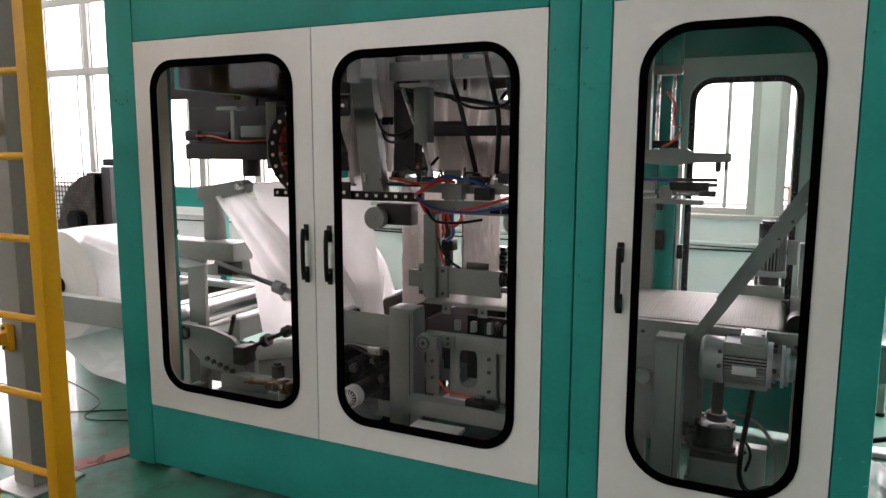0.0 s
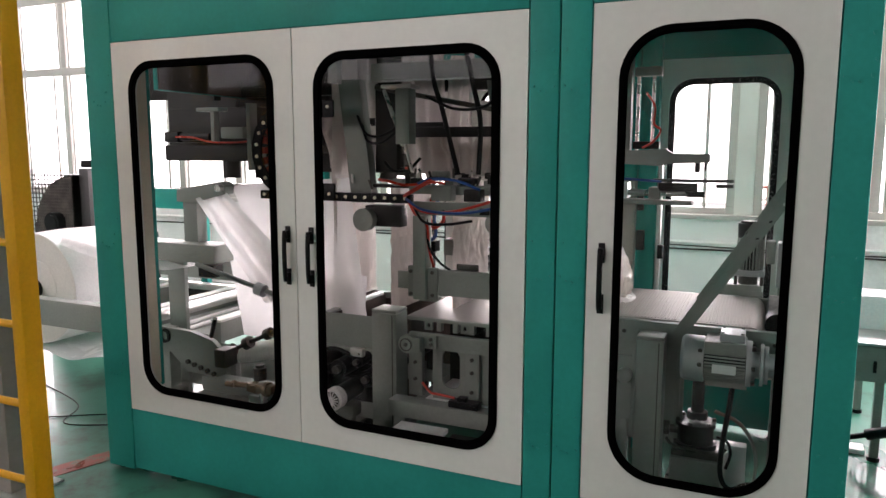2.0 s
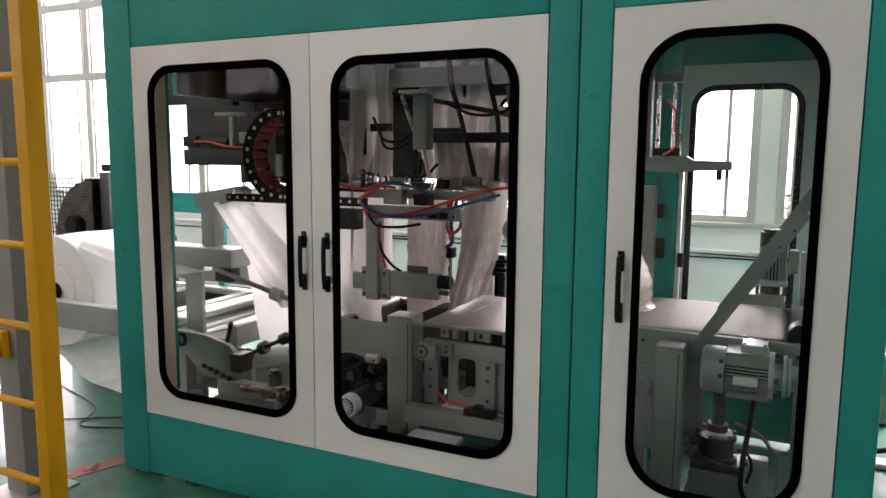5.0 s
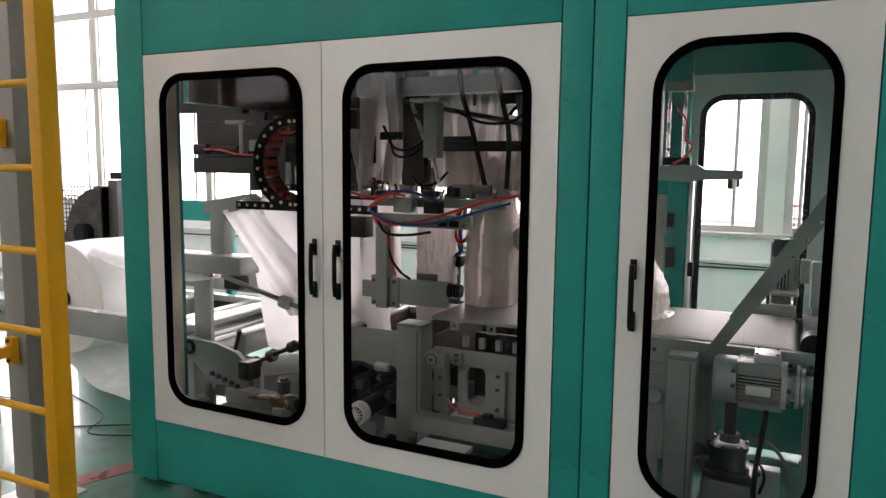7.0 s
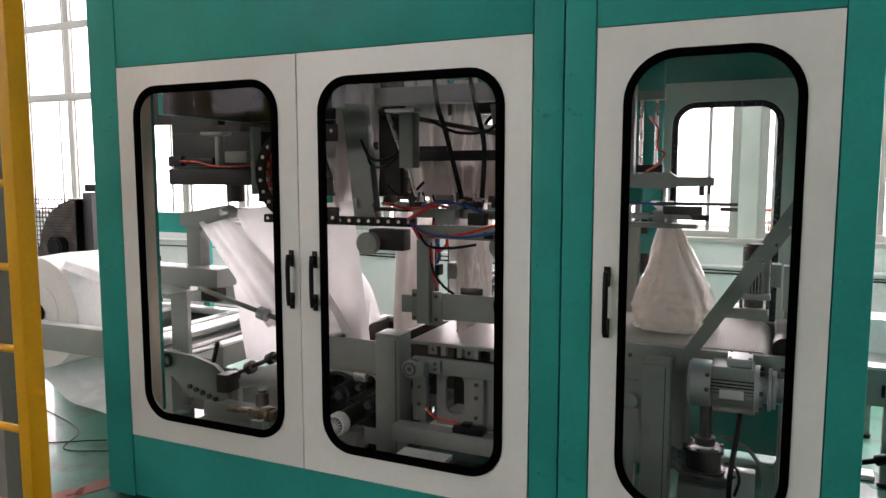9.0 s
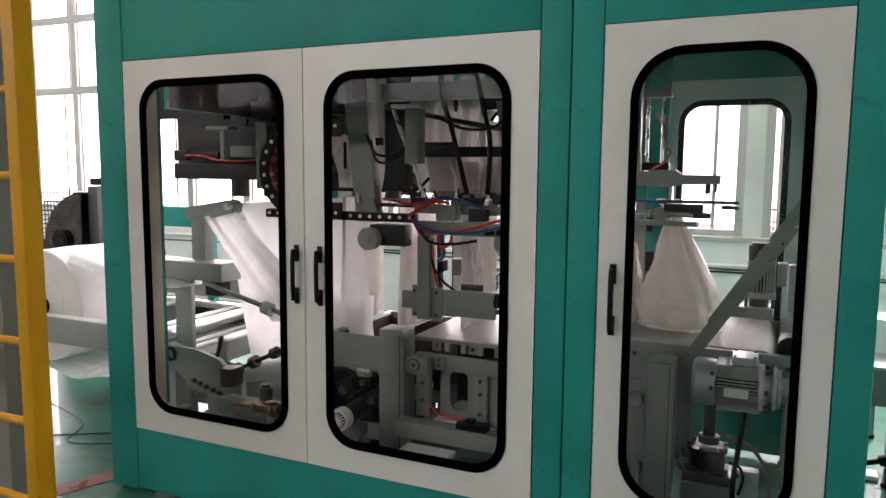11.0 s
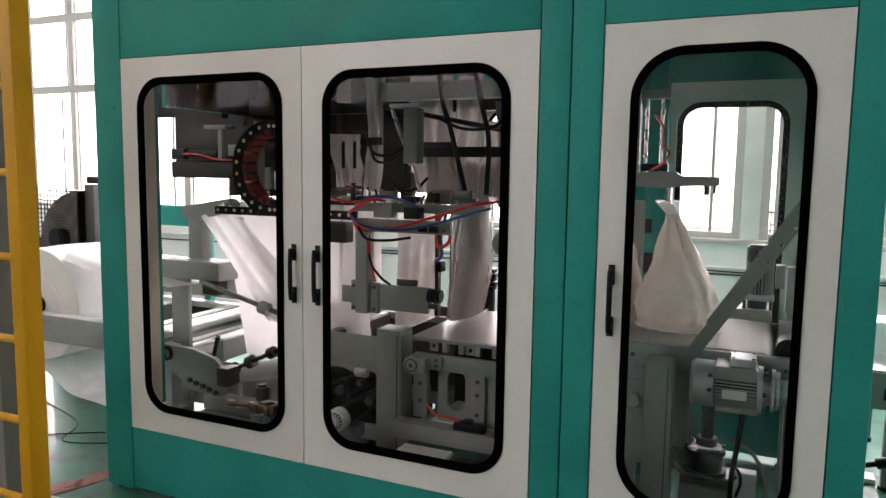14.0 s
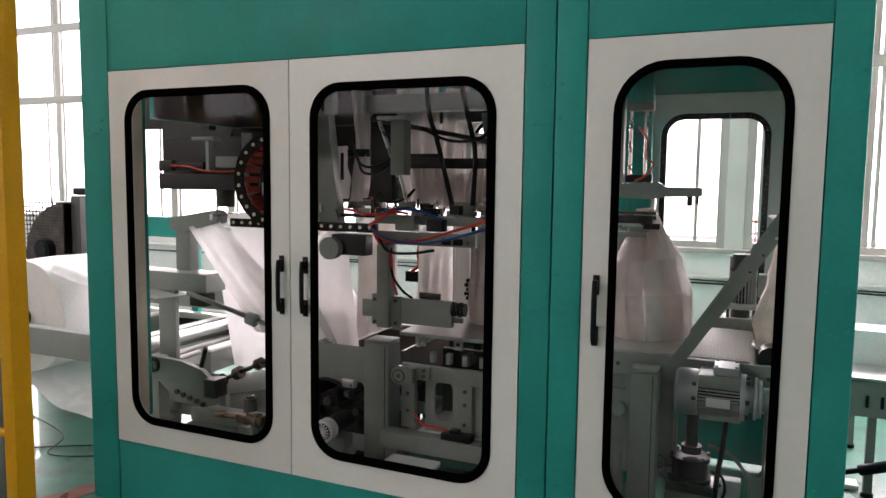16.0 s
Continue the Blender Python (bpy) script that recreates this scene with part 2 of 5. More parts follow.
BRICKRED = mat("red_steelwork", (0.45, 0.12, 0.08), 0.6)
CASEGREY = mat("case_grey", (0.055, 0.052, 0.052), 0.5, var=0.12, scale=5)
DUSTWIRE = mat("dusty_wire", (0.11, 0.092, 0.083), 0.6, var=0.5, scale=11, fine=0.3)
MESHBROWN = mat("dusty_mesh", (0.030, 0.024, 0.021), 0.7, var=0.4, scale=14, bump=0.5, bscale=180, fine=0.4, dirt=((0.12, 0.10, 0.09), 30, 0.60, 0.7), spec=0.2)
LABELW = mat("pale_label", (0.62, 0.62, 0.60), 0.4, var=0.05)


def glow_mat(name, strength, color):
    m = bpy.data.materials.new(name)
    m.use_nodes = True
    n = m.node_tree.nodes
    n.remove(n["Principled BSDF"])
    e = n.new("ShaderNodeEmission")
    e.inputs[0].default_value, e.inputs[1].default_value = (*color, 1), strength
    m.node_tree.links.new(e.outputs[0], n["Material Output"].inputs[0])
    return m


GLOW = glow_mat("overcast_sky", 5.0, (1.0, 0.99, 0.97))
GLOW_SOUTH = glow_mat("dull_sky", 0.95, (0.93, 1.0, 0.84))
CREAM = mat("cream_liner", (0.66, 0.56, 0.43), 0.5, var=0.08)

# ---- hall ----
XL, XR, YB, YF, ZC = -16.0, 13.0, 4.2, -8.2, 6.0
solo("ground", bx(B(), -300, 300, -300, 300, -0.4, -0.22), GROUND, "pale yard outside the hall", kind="structure")
solo("floor", bx(B(), XL, XR, YF, YB, -0.2, 0.0), FLOOR, "glossy green painted workshop floor with dark scuffs", kind="structure")
solo("ceiling", bx(B(), XL, XR, YF - 0.3, YB + 0.3, ZC, ZC + 0.2), ROOF, "grey metal hall ceiling", kind="structure")
solo("wall_west", bx(B(), XL - 0.25, XL, YF, YB, 0, ZC), PLASTER, "plain white hall wall", kind="structure")
solo("wall_east", bx(B(), XR, XR + 0.25, YF, YB, 0, ZC), PLASTER, "plain white hall wall", kind="structure")
bm = B()
for k in range(4):
    plank = bx(B(), -0.75 - 1.4 * k, 0.65 - 1.4 * k, -0.06, 0.06, 0.001, 0.003)
    plank.transform(Matrix.Translation((-0.16, -0.03, 0)) @ Matrix.Rotation(radians(70), 4, "Z"))
    bm.from_mesh(finish(plank, "strip", REDLINE))
solo("floor_line", bm, REDLINE, "worn red line painted on the green floor", kind="structure")

BAYS = [2.725 + 3.6 * k for k in range(-5, 4)]
SILL, HEAD = 1.0, 4.3


def wall_with_windows(name, y0, y1, sill, head, wall_mat, bays, label):
    bm = B()
    bx(bm, XL, XR, y0, y1, 0, sill)
    bx(bm, XL, XR, y0, y1, head, ZC)
    for a, b in [(XL, bays[0] + 0.075), *((p - 0.075, p + 0.075) for p in bays[1:-1]), (bays[-1] - 0.075, XR)]:
        bx(bm, a, b, y0, y1, sill, head)
    solo(name, bm, wall_mat, label, kind="structure")


wall_with_windows("wall_north", YB, YB + 0.28, SILL, HEAD, CONCRETE, BAYS, "pale hall wall with a long row of windows")
solo("low_wall_paint", bx(B(), XL, XR, YB - 0.02, YB - 0.003, 0, SILL - 0.03), PLASTER, "white painted wall below the window sill", kind="structure")
solo("window_sill", bx(B(), XL, XR, YB - 0.06, YB + 0.06, SILL - 0.03, SILL + 0.012, 0.006), PVC, "white window sill board", kind="structure")


def hall_window(i, x0, x1, y, z0, z1, transoms, n):
    w = thing("window_%d" % i, "white framed hall window with sliding sashes", "window", (x0, y, z0), kind="structure")
    bm = B()
    for a, b in ((x0, x0 + 0.07), (x1 - 0.07, x1)):
        bx(bm, a, b, y - 0.04, y + 0.04, z0, z1, 0.006)
    for a, b in ((z0, z0 + 0.07), (z1 - 0.07, z1)):
        bx(bm, x0 + 0.07, x1 - 0.07, y - 0.038, y + 0.038, a, b, 0.006)
    part("window_frame", bm, PVC, w)
    for z in transoms:
        part("transom", bx(B(), x0 + 0.07, x1 - 0.07, y - 0.036, y + 0.036, z - 0.05, z + 0.05, 0.008), PVC, w)
    levels = [z0 + 0.07] + [z + s for z in transoms for s in (-0.05, 0.05)] + [z1 - 0.07]
    for k in range(n + 1):
        x = x0 + 0.035 + (x1 - x0 - 0.07) * k / n
        for a, b in zip(levels[::2], levels[1::2]):
            if 0 < k < n:
                part("mullion", bx(B(), x - 0.045, x + 0.045, y - 0.034, y + 0.034, a, b, 0.008), PVC, w)
            if k < n:
                for cx in ((x + 0.085, x + (x1 - x0 - 0.07) / n - 0.085) if a > 2.4 else (x + 0.085, x + (x1 - x0 - 0.07) / n - 0.21)):
                    part("sash_bar", bx(B(), cx - 0.016, cx + 0.016, y - 0.02, y + 0.02, a, b, 0.004), PVC, w)
                pane = part("pane", flat(x + 0.03, x + (x1 - x0 - 0.07) / n - 0.03, a, b, y), PANE, w)
                pane.visible_shadow = False
    return w


for i, (a, b) in enumerate(zip(BAYS, BAYS[1:])):
    hall_window(i + 1, a + 0.075, b - 0.075, YB + 0.06, SILL, HEAD, (2.55, 3.45), 4)

# wall behind the camera: high windows between piers
FB = [-14.0, -7.4, -0.9]
wall_with_windows("wall_south", YF - 0.28, YF, 2.62, 5.2, BEIGE, FB, "beige hall wall with high windows")
for i, (a, b) in enumerate(zip(FB, FB[1:])):
    hall_window(i + 20, a + 0.085, b - 0.085, YF - 0.06, 2.62, 5.2, (), 3)

# wall cables below the sill
for k, (z, dz, m_, r) in enumerate(((0.735, 0.012, BLACK, 0.006), (0.70, -0.01, DARKGREY, 0.008), (0.765, 0.0, PAPER, 0.022))):
    solo("wall_cable", tube(B(), [(x, YB - 0.045 - 0.01 * k, z + dz * math.sin(x * 1.3 + k)) for x in np.linspace(-6, 8, 29)], r, 6, 3), m_, "long cable run along the white wall below the windows", "cable")

# overcast sky outside both window walls
solo("backdrop_north", flat(-70, 60, -0.2, 28, 24.0), GLOW, "white overcast sky outside the hall", kind="structure")
bm = flat(-40, 40, -0.2, 18, -20.0)
bmesh.ops.reverse_faces(bm, faces=bm.faces)
solo("backdrop_south", bm, GLOW_SOUTH, "white overcast sky outside the hall", kind="structure")

# red steelwork seen outside
rb = thing("outdoor_rack", "red and white steel rack standing outside", "rack", (2.9, 14, -0.22))
for k in range(4):
    part("upright", bx(B(), 2.60 + k * 0.16, 2.63 + k * 0.16, 14, 14.06, -0.22, 0.85), BRICKRED, rb)
for k in range(4):
    part("shelf", bx(B(), 2.58, 3.24, 13.97, 14.2, 0.0 + k * 0.26, 0.05 + k * 0.26), BRICKRED if k % 2 else PVC, rb)

# ---- enclosure ----
DEPTH, TOPZ = 1.80, 2.42
enc = thing("machine_enclosure", "teal steel packing machine enclosure with white glazed doors", "machine")
part("bottom_panel", bx(B(), 0.17, 2.12, 0.004, 0.03, 0.03, 0.326, 0.003), TEAL, enc)
part("bottom_panel", bx(B(), 2.337, 3.055, 0.004, 0.03, 0.03, 0.326, 0.003), TEAL, enc)
part("header_panel", bx(B(), 0.17, 2.12, 0.004, 0.03, 2.034, TOPZ, 0.003), TEAL, enc)
part("header_panel", bx(B(), 2.337, 3.055, 0.004, 0.03, 2.034, TOPZ, 0.003), TEAL, enc)
POSTS = ((0.0, 0.168), (2.123, 2.228), (2.232, 2.335), (3.057, 3.16))
posts = []
for a, b in POSTS:
    posts.append(part("front_post", bx(B(), a, b, 0.0, 0.10, 0.02, TOPZ, 0.006), TEAL, enc))
for a, b in POSTS:
    part("back_post", bx(B(), a, b, DEPTH - 0.10, DEPTH, 0.02, TOPZ, 0.006), TEAL, enc)
part("roof_panel", bx(B(), 0.0, 3.16, 0.0, DEPTH, TOPZ + 0.002, TOPZ + 0.03), TEAL, enc)
part("back_header", bx(B(), 0.17, 3.055, DEPTH - 0.03, DEPTH - 0.004, 2.034, TOPZ), TEAL, enc)
part("back_bottom_panel", bx(B(), 0.17, 3.055, DEPTH - 0.03, DEPTH - 0.004, 0.03, 0.326), TEAL, enc)
for x in (0.05, 3.0):
    for y in (0.06, DEPTH - 0.06):
        part("levelling_foot", cy(cy(B(), (x, y, 0), (x, y, 0.012), 0.035), (x, y, 0.012), (x, y, 0.03), 0.012), BLACK, enc)
# right end: solid panel; left end: panels round the opening where the film runs in
part("end_panel", bx(B(), 3.12, 3.15, 0.102, DEPTH - 0.102, 0.03, 0.78), TEAL, enc)
part("end_panel", bx(B(), 3.12, 3.15, 0.102, DEPTH - 0.102, 1.55, TOPZ), TEAL, enc)
part("end_panel", bx(B(), 3.12, 3.15, 0.102, 0.50, 0.784, 1.546), TEAL, enc)
part("end_panel", bx(B(), 3.12, 3.15, 1.35, DEPTH - 0.102, 0.784, 1.546), TEAL, enc)
part("end_panel", bx(B(), 0.004, 0.03, 0.102, 0.350, 0.33, TOPZ), TEAL, enc)
part("end_panel", bx(B(), 0.004, 0.03, 0.404, DEPTH - 0.102, 1.86, TOPZ), TEAL, enc)
# added strip behind the right door edge, keeps light out of the gap
part("door_stop", bx(B(), 3.015, 3.0565, 0.0365, 0.052, 0.33, 2.03), TEAL, enc)
# added brown sheet: its colour stands in for hazy reflection over the teal
part("end_liner", bx(B(), 0.033, 0.042, 0.404, 1.69, 1.862, 2.40), BROWN, enc, "brown sheet painting in the haze over the upper end panel")
part("end_liner", bx(B(), 0.033, 0.045, 0.102, 0.314, 0.35, 2.0), CREAM, enc, "cream inner liner of the end panel")


def pane_sheet(loop, y):
    bm = B()
    f = bm.faces.new([bm.verts.new((x, y, z)) for x, z in loop])
    f.normal_update()
    if f.normal.y > 0:
        f.normal_flip()
    return bm


def door(x0, x1, z0, z1, w, y, s, handle_x=None, old=False, rad=0.135, gw=0.033, glass=None):
    """A white leaf with a rounded glazed opening w = (x0, x1, z0, z1); s: +1 faces the front."""
    leaf = part("door", plate(B(), [[(x0, z0), (x1, z0), (x1, z1), (x0, z1)], rrect(w[0] + 0.012, w[1] - 0.012, w[2] + 0.012, w[3] - 0.012, rad - 0.010)], y, y + s * 0.035), WHITE, enc, "white painted door with rounded window")
    bm = plate(B(), [rrect(*w, rad), rrect(w[0] + gw, w[1] - gw, w[2] + gw, w[3] - gw, rad - gw + 0.001)], y - s * 0.010, y + s * 0.012)
    bmesh.ops.bevel(bm, geom=[e for e in bm.edges if len(e.link_faces) == 2 and e.calc_face_angle(0) > 1], offset=0.006, segments=2, affect="EDGES")
    part("gasket", bm, OLDRUBBER if old else RUBBER, leaf, "black rubber window gasket")
    pane = part("pane", pane_sheet(rrect(w[0] + 0.018, w[1] - 0.018, w[2] + 0.018, w[3] - 0.018, rad - 0.018), y + s * 0.004), glass or GLASS, leaf, "clear glass pane")
    pane.visible_shadow = False
    if handle_x is not None:
        bm = B()
        for z in (1.215, 1.04):
            bx(bm, handle_x - 0.008, handle_x + 0.008, y - 0.026, y, z - 0.017, z + 0.017, 0.004)
            bx(bm, handle_x - 0.011, handle_x + 0.011, y - 0.006, y, z - 0.034, z + 0.034, 0.002)
        tube(bm, [(handle_x, y - 0.024, 1.232), (handle_x, y - 0.029, 1.19), (handle_x, y - 0.030, 1.128), (handle_x, y - 0.029, 1.065), (handle_x, y - 0.024, 1.023)], 0.0095, 10)
        part("handle", bm, BLACK, leaf, "black pull handle")
    return leaf


ZW = (0.43, 1.95)
door(0.172, 1.145, 0.33, 2.03, (0.267, 1.055, 0.43, 1.942), 0.0, 1, 1.108)
door(1.150, 2.119, 0.33, 2.03, (1.246, 2.022, 0.43, 1.932), 0.0, 1, 1.222)
door(2.340, 3.053, 0.33, 2.03, (2.428, 2.966, *ZW), 0.0, 1, 2.39, rad=0.165, gw=0.027, glass=HAZEGLASS)
door(0.16, 1.146, 0.32, 2.05, (0.26, 1.045, *ZW), DEPTH, -1)
door(1.149, 2.13, 0.32, 2.05, (1.235, 2.03, *ZW), DEPTH, -1)
door(2.32, 3.065, 0.32, 2.05, (2.362, 2.948, 0.43, 1.958), DEPTH, -1, old=True, gw=0.044)

rivet = finish(cy(cy(B(), (0, 0, 0), (0, -0.003, 0), 0.0058, 10), (0, -0.003, 0), (0, -0.0045, 0), 0.004, 10), "rivet", TEAL)
for post, (a, b) in zip(posts, POSTS):
    c = (a + b) / 2
    for z in (1.80, 1.15, 0.53):
        spots = [(c + 0.045 * math.cos(radians(q)), z + 0.045 * math.sin(radians(q))) for q in (215, 250, 275, 320, 20)]
        spots += [(a + 0.02, z + 0.09), (b - 0.02, z + 0.09)]
        pieces("rivet", rivet, post, [pose(x, -0.001, zz) for x, zz in spots])

# ---- base frame and posts inside ----
bf = thing("base_frame", "grey welded base frame inside the machine", "frame")
part("base_beam", bx(B(), 1.37, 2.20, 0.36, 0.44, 0.360, 0.435, 0.004), GREY, bf)
part("base_beam", bx(B(), 0.05, 1.24, 0.60, 0.68, 0.22, 0.30, 0.004), GREY, bf)
part("base_beam", bx(B(), 0.05, 2.21, 1.30, 1.38, 0.20, 0.30, 0.004), GREY, bf)
for x in (0.5, 1.3, 2.14):
    part("cross_beam", bx(B(), x, x + 0.07, 0.45, 1.30, 0.22, 0.30, 0.004), GREY, bf)
for x in (0.08, 1.42, 2.17):
    for y in (0.40, 1.34):
        part("leg", bx(B(), x - 0.03, x + 0.03, y - 0.03, y + 0.03, 0.0, 0.30 if y > 1 or x < 1 else 0.358, 0.003), GREY, bf)


def support_post(x0, x1, y0, y1, top, label):
    p = thing("support_post", label, "post", ((x0 + x1) / 2, (y0 + y1) / 2, 0))
    part("tube", bx(B(), x0, x1, y0, y1, 0.0, top - 0.012, 0.008), GREY, p)
    part("cap", bx(B(), x0, x1, y0, y1, top - 0.0118, top + 0.004, 0.0075), GREY, p)
    part("edge_seam", bx(B(), x1 - 0.022, x1 - 0.018, y0 - 0.002, y0 + 0.002, 0.02, top - 0.02), DARKSTEEL, p)
    return p


support_post(1.235, 1.365, 0.45, 0.57, 0.82, "square grey steel post beside the lift table")
support_post(2.447, 2.555, 0.45, 0.55, 0.825, "square grey steel post beside the conveyor motor")
solo("floor_tray", bx(B(), 1.45, 1.68, 0.12, 0.335, 0.335, 0.355, 0.003), PAPER, "white sheet metal tray below the front beam", "tray")
# black block added to darken the space right of the tray
solo("valve_box", bx(B(), 1.70, 2.08, 0.10, 0.34, 0.0, 0.335, 0.006), BLACK, "black block added to fill the dark space below the front beam", "box")
for x in (1.46, 1.64):
    solo("tray_bracket", bx(B(), x, x + 0.02, 0.14, 0.32, 0.0, 0.334, 0.002), DARKGREY, "dark bracket under the white tray", "bracket")
solo("floor_tray", bx(B(), 1.50, 1.98, 0.445, 0.80, 0.405, 0.42, 0.003), PAPER, "white sheet metal tray behind the front beam", "tray")
solo("floor_tray", bx(bx(B(), 2.775, 2.872, 0.74, 0.80, 0.0, 0.318, 0.006), 2.79, 2.80, 0.70, 0.739, 0.0, 0.30, 0.002), PAPER, "white cover box beside the gear unit", "cover")

rg = thing("rear_guard", "dark sheet guards at the back of the machine base", "guard", (1.6, 1.42, 0))
part("guard_sheet", bx(B(), 1.10, 2.12, 1.40, 1.415, 0.0, 0.76, 0.003), BROWN, rg)
part("guard_sheet", bx(B(), 0.25, 1.08, 1.40, 1.415, 0.0, 0.70, 0.003), BROWN, rg)
part("guard_rib", bx(B(), 1.58, 1.62, 1.36, 1.398, 0.0, 0.72, 0.003), GREY, rg)
fb = thing("infeed_bed", "grey infeed bed with lit bar tops painted in as pale strips", "frame", (-0.5, 1.2, 0))
# pale rail over a dark cheek: the glare on its top is painted in
part("top_bar", bx(B(), -1.60, 0.12, 1.54, 1.60, 0.555, 0.60, 0.004), ALU, fb, "pale strip painting in the rail's lit top")
part("side_cheek", bx(B(), -1.60, 0.12, 1.552, 1.58, 0.40, 0.554, 0.004), DARKGREY, fb)
# white caps on the grey beams paint in their lit upper faces
for x in (-1.05, -0.54, 0.04):
    part("cross_bar", bx(B(), x, x + 0.075, 0.70, 1.535, 0.588, 0.602, 0.003), PAPER, fb)
    part("cross_beam", bx(B(), x + 0.008, x + 0.067, 0.705, 1.535, 0.47, 0.586, 0.004), GREY, fb)
part("film_table", bx(B(), -0.46, 0.035, 0.76, 1.53, 0.475, 0.49, 0.003), GREY, fb)
for x in (-0.30, -0.20):
    part("idler_bar", cy(B(), (x, 0.70, 0.505), (x, 1.53, 0.505), 0.014, 14), PAPER, fb)
part("lower_bar", bx(B(), -0.78, 0.12, 0.84, 0.885, 0.30, 0.335, 0.004), PAPER, fb)
for x in (-1.25, -0.65, 0.06):
    part("leg", bx(B(), x, x + 0.05, 1.50, 1.538, 0.0, 0.468, 0.003), GREY, fb)
for x in (-0.7, 0.04):
    part("leg", bx(B(), x, x + 0.05, 0.85, 0.88, 0.0, 0.299, 0.003), GREY, fb)

# ---- lift table and its frame ----
lf = thing("lift_mechanism", "grey lift mechanism with slotted plates and guide wheel", "machine part", (1.6, 0.5, 0.4))
part("slotted_plate", plate(B(), [[(1.53, 0.42), (1.81, 0.42), (1.81, 0.70), (1.53, 0.70)], rrect(1.575, 1.665, 0.475, 0.66, 0.04, 5)], 0.50, 0.515), GREY, lf)
part("upright_bar", bx(B(), 1.405, 1.475, 0.50, 0.53, 0.42, 0.72, 0.003), GREY, lf)
part("upright_bar", bx(B(), 1.70, 1.765, 0.478, 0.497, 0.44, 0.70, 0.003), GREY, lf)
part("cross_bar", bx(B(), 1.475, 2.05, 0.45, 0.476, 0.665, 0.735, 0.003), GREY, lf)
part("end_block", bx(B(), 1.475, 1.575, 0.436, 0.449, 0.672, 0.73, 0.003), GREY, lf)
bolt = finish(cy(B(), (0, 0, 0), (0, -0.008, 0), 0.009, 6), "bolt", DARKSTEEL)
pieces("bolt", bolt, lf, [pose(x, 0.436, z) for x in (1.50, 1.55) for z in (0.69, 0.715)] + [pose(1.732, 0.478, z) for z in (0.48, 0.57, 0.63)] + [pose(1.44, 0.50, z) for z in (0.5, 0.58, 0.66)])
w = cy(cy(B(), (1.445, 0.40, 0.69), (1.445, 0.43, 0.69), 0.042, 28), (1.445, 0.392, 0.69), (1.445, 0.40, 0.69), 0.030, 24)
wheel = part("guide_wheel", w, GREY, lf)
part("wheel_ring", plate(B(), [rrect(1.415, 1.475, 0.66, 0.72, 0.0299, 6), rrect(1.420, 1.470, 0.665, 0.715, 0.0249, 6)], 0.389, 0.3915), DARKSTEEL, wheel)
part("wheel_bolt", cy(B(), (1.445, 0.388, 0.69), (1.445, 0.395, 0.69), 0.010, 6), DARKSTEEL, wheel)
part("wheel_block", bx(B(), 1.478, 1.515, 0.39, 0.434, 0.66, 0.725, 0.004), GREY, lf)
for x in (1.56, 1.64, 1.72, 1.80, 1.9):
    part("lug", bx(B(), x - 0.012, x + 0.012, 0.50, 0.53, 0.737, 0.785, 0.003), GREY, lf)
part("push_rod", cy(B(), (1.52, 0.56, 0.33), (1.52, 0.9, 0.38), 0.012), STEEL, lf)
part("rear_plate", bx(B(), 1.42, 2.02, 0.95, 0.98, 0.32, 0.70, 0.003), DARKGREY, lf)
part("round_block", cy(B(), (1.70, 0.56, 0.745), (1.70, 0.63, 0.745), 0.030, 20), DARKGREY, lf)
solo("red_cable", tube(B(), [(1.50, 0.45, 0.505), (1.525, 0.44, 0.485), (1.56, 0.42, 0.472), (1.60, 0.41, 0.474), (1.68, 0.40, 0.472)], 0.006), REDHOSE, "red air hose lying over the lower beam", "hose")
solo("cylinder_valve", bx(bx(B(), 1.66, 1.80, 0.375, 0.43, 0.435, 0.465, 0.004), 1.70, 1.74, 0.38, 0.42, 0.465, 0.482, 0.003), BLACK, "small black valve on the lower beam", "valve")
lt = thing("lift_table", "grey steel lift table under the filling station", "table", (1.66, 0.85, 0.80))
part("table_plate", bx(B(), 1.40, 2.04, 0.50, 1.22, 0.789, 0.80, 0.003), TABLE, lt, "pale worn table plate")
part("edge_strip", bx(B(), 1.40, 2.04, 0.488, 0.499, 0.782, 0.799, 0.002), GREY, lt)
for x in (1.5, 1.68, 1.86, 1.98):
    part("roller_bracket", plate(B(), [[(x - 0.02, 0.735), (x + 0.02, 0.735), (x + 0.02, 0.788), (x - 0.02, 0.788)], rrect(x - 0.009, x + 0.009, 0.746, 0.768, 0.008, 3)], 0.515, 0.53), GREY, lt)

# ---- trough and rollers at the bag cutter ----
tr = thing("bag_trough", "grey steel trough under the hanging bags", "trough", (1.0, 0.6, 0.5))
part("front_plate", bx(B(), 0.80, 1.232, 0.600, 0.612, 0.57, 0.745, 0.003), GREY, tr)
part("side_rail", bx(B(), 0.868, 0.908, 0.614, 1.17, 0.70, 0.747, 0.003), CASTGREY, tr, "pale trough edge rail")
part("inner_wall", bx(B(), 0.909, 0.918, 0.614, 1.17, 0.57, 0.735), BROWN, tr)
part("rear_rail", bx(B(), 0.868, 1.36, 1.172, 1.20, 0.715, 0.747, 0.003), GREY, tr)
part("trough_floor", bx(B(), 0.92, 1.344, 0.614, 1.17, 0.56, 0.572), BROWN, tr, "rusty brown trough inside")
part("trough_back", bx(B(), 0.868, 1.36, 1.174, 1.186, 0.56, 0.712), BROWN, tr)
part("trough_side", bx(B(), 1.345, 1.36, 0.614, 1.17, 0.574, 0.745), BROWN, tr)
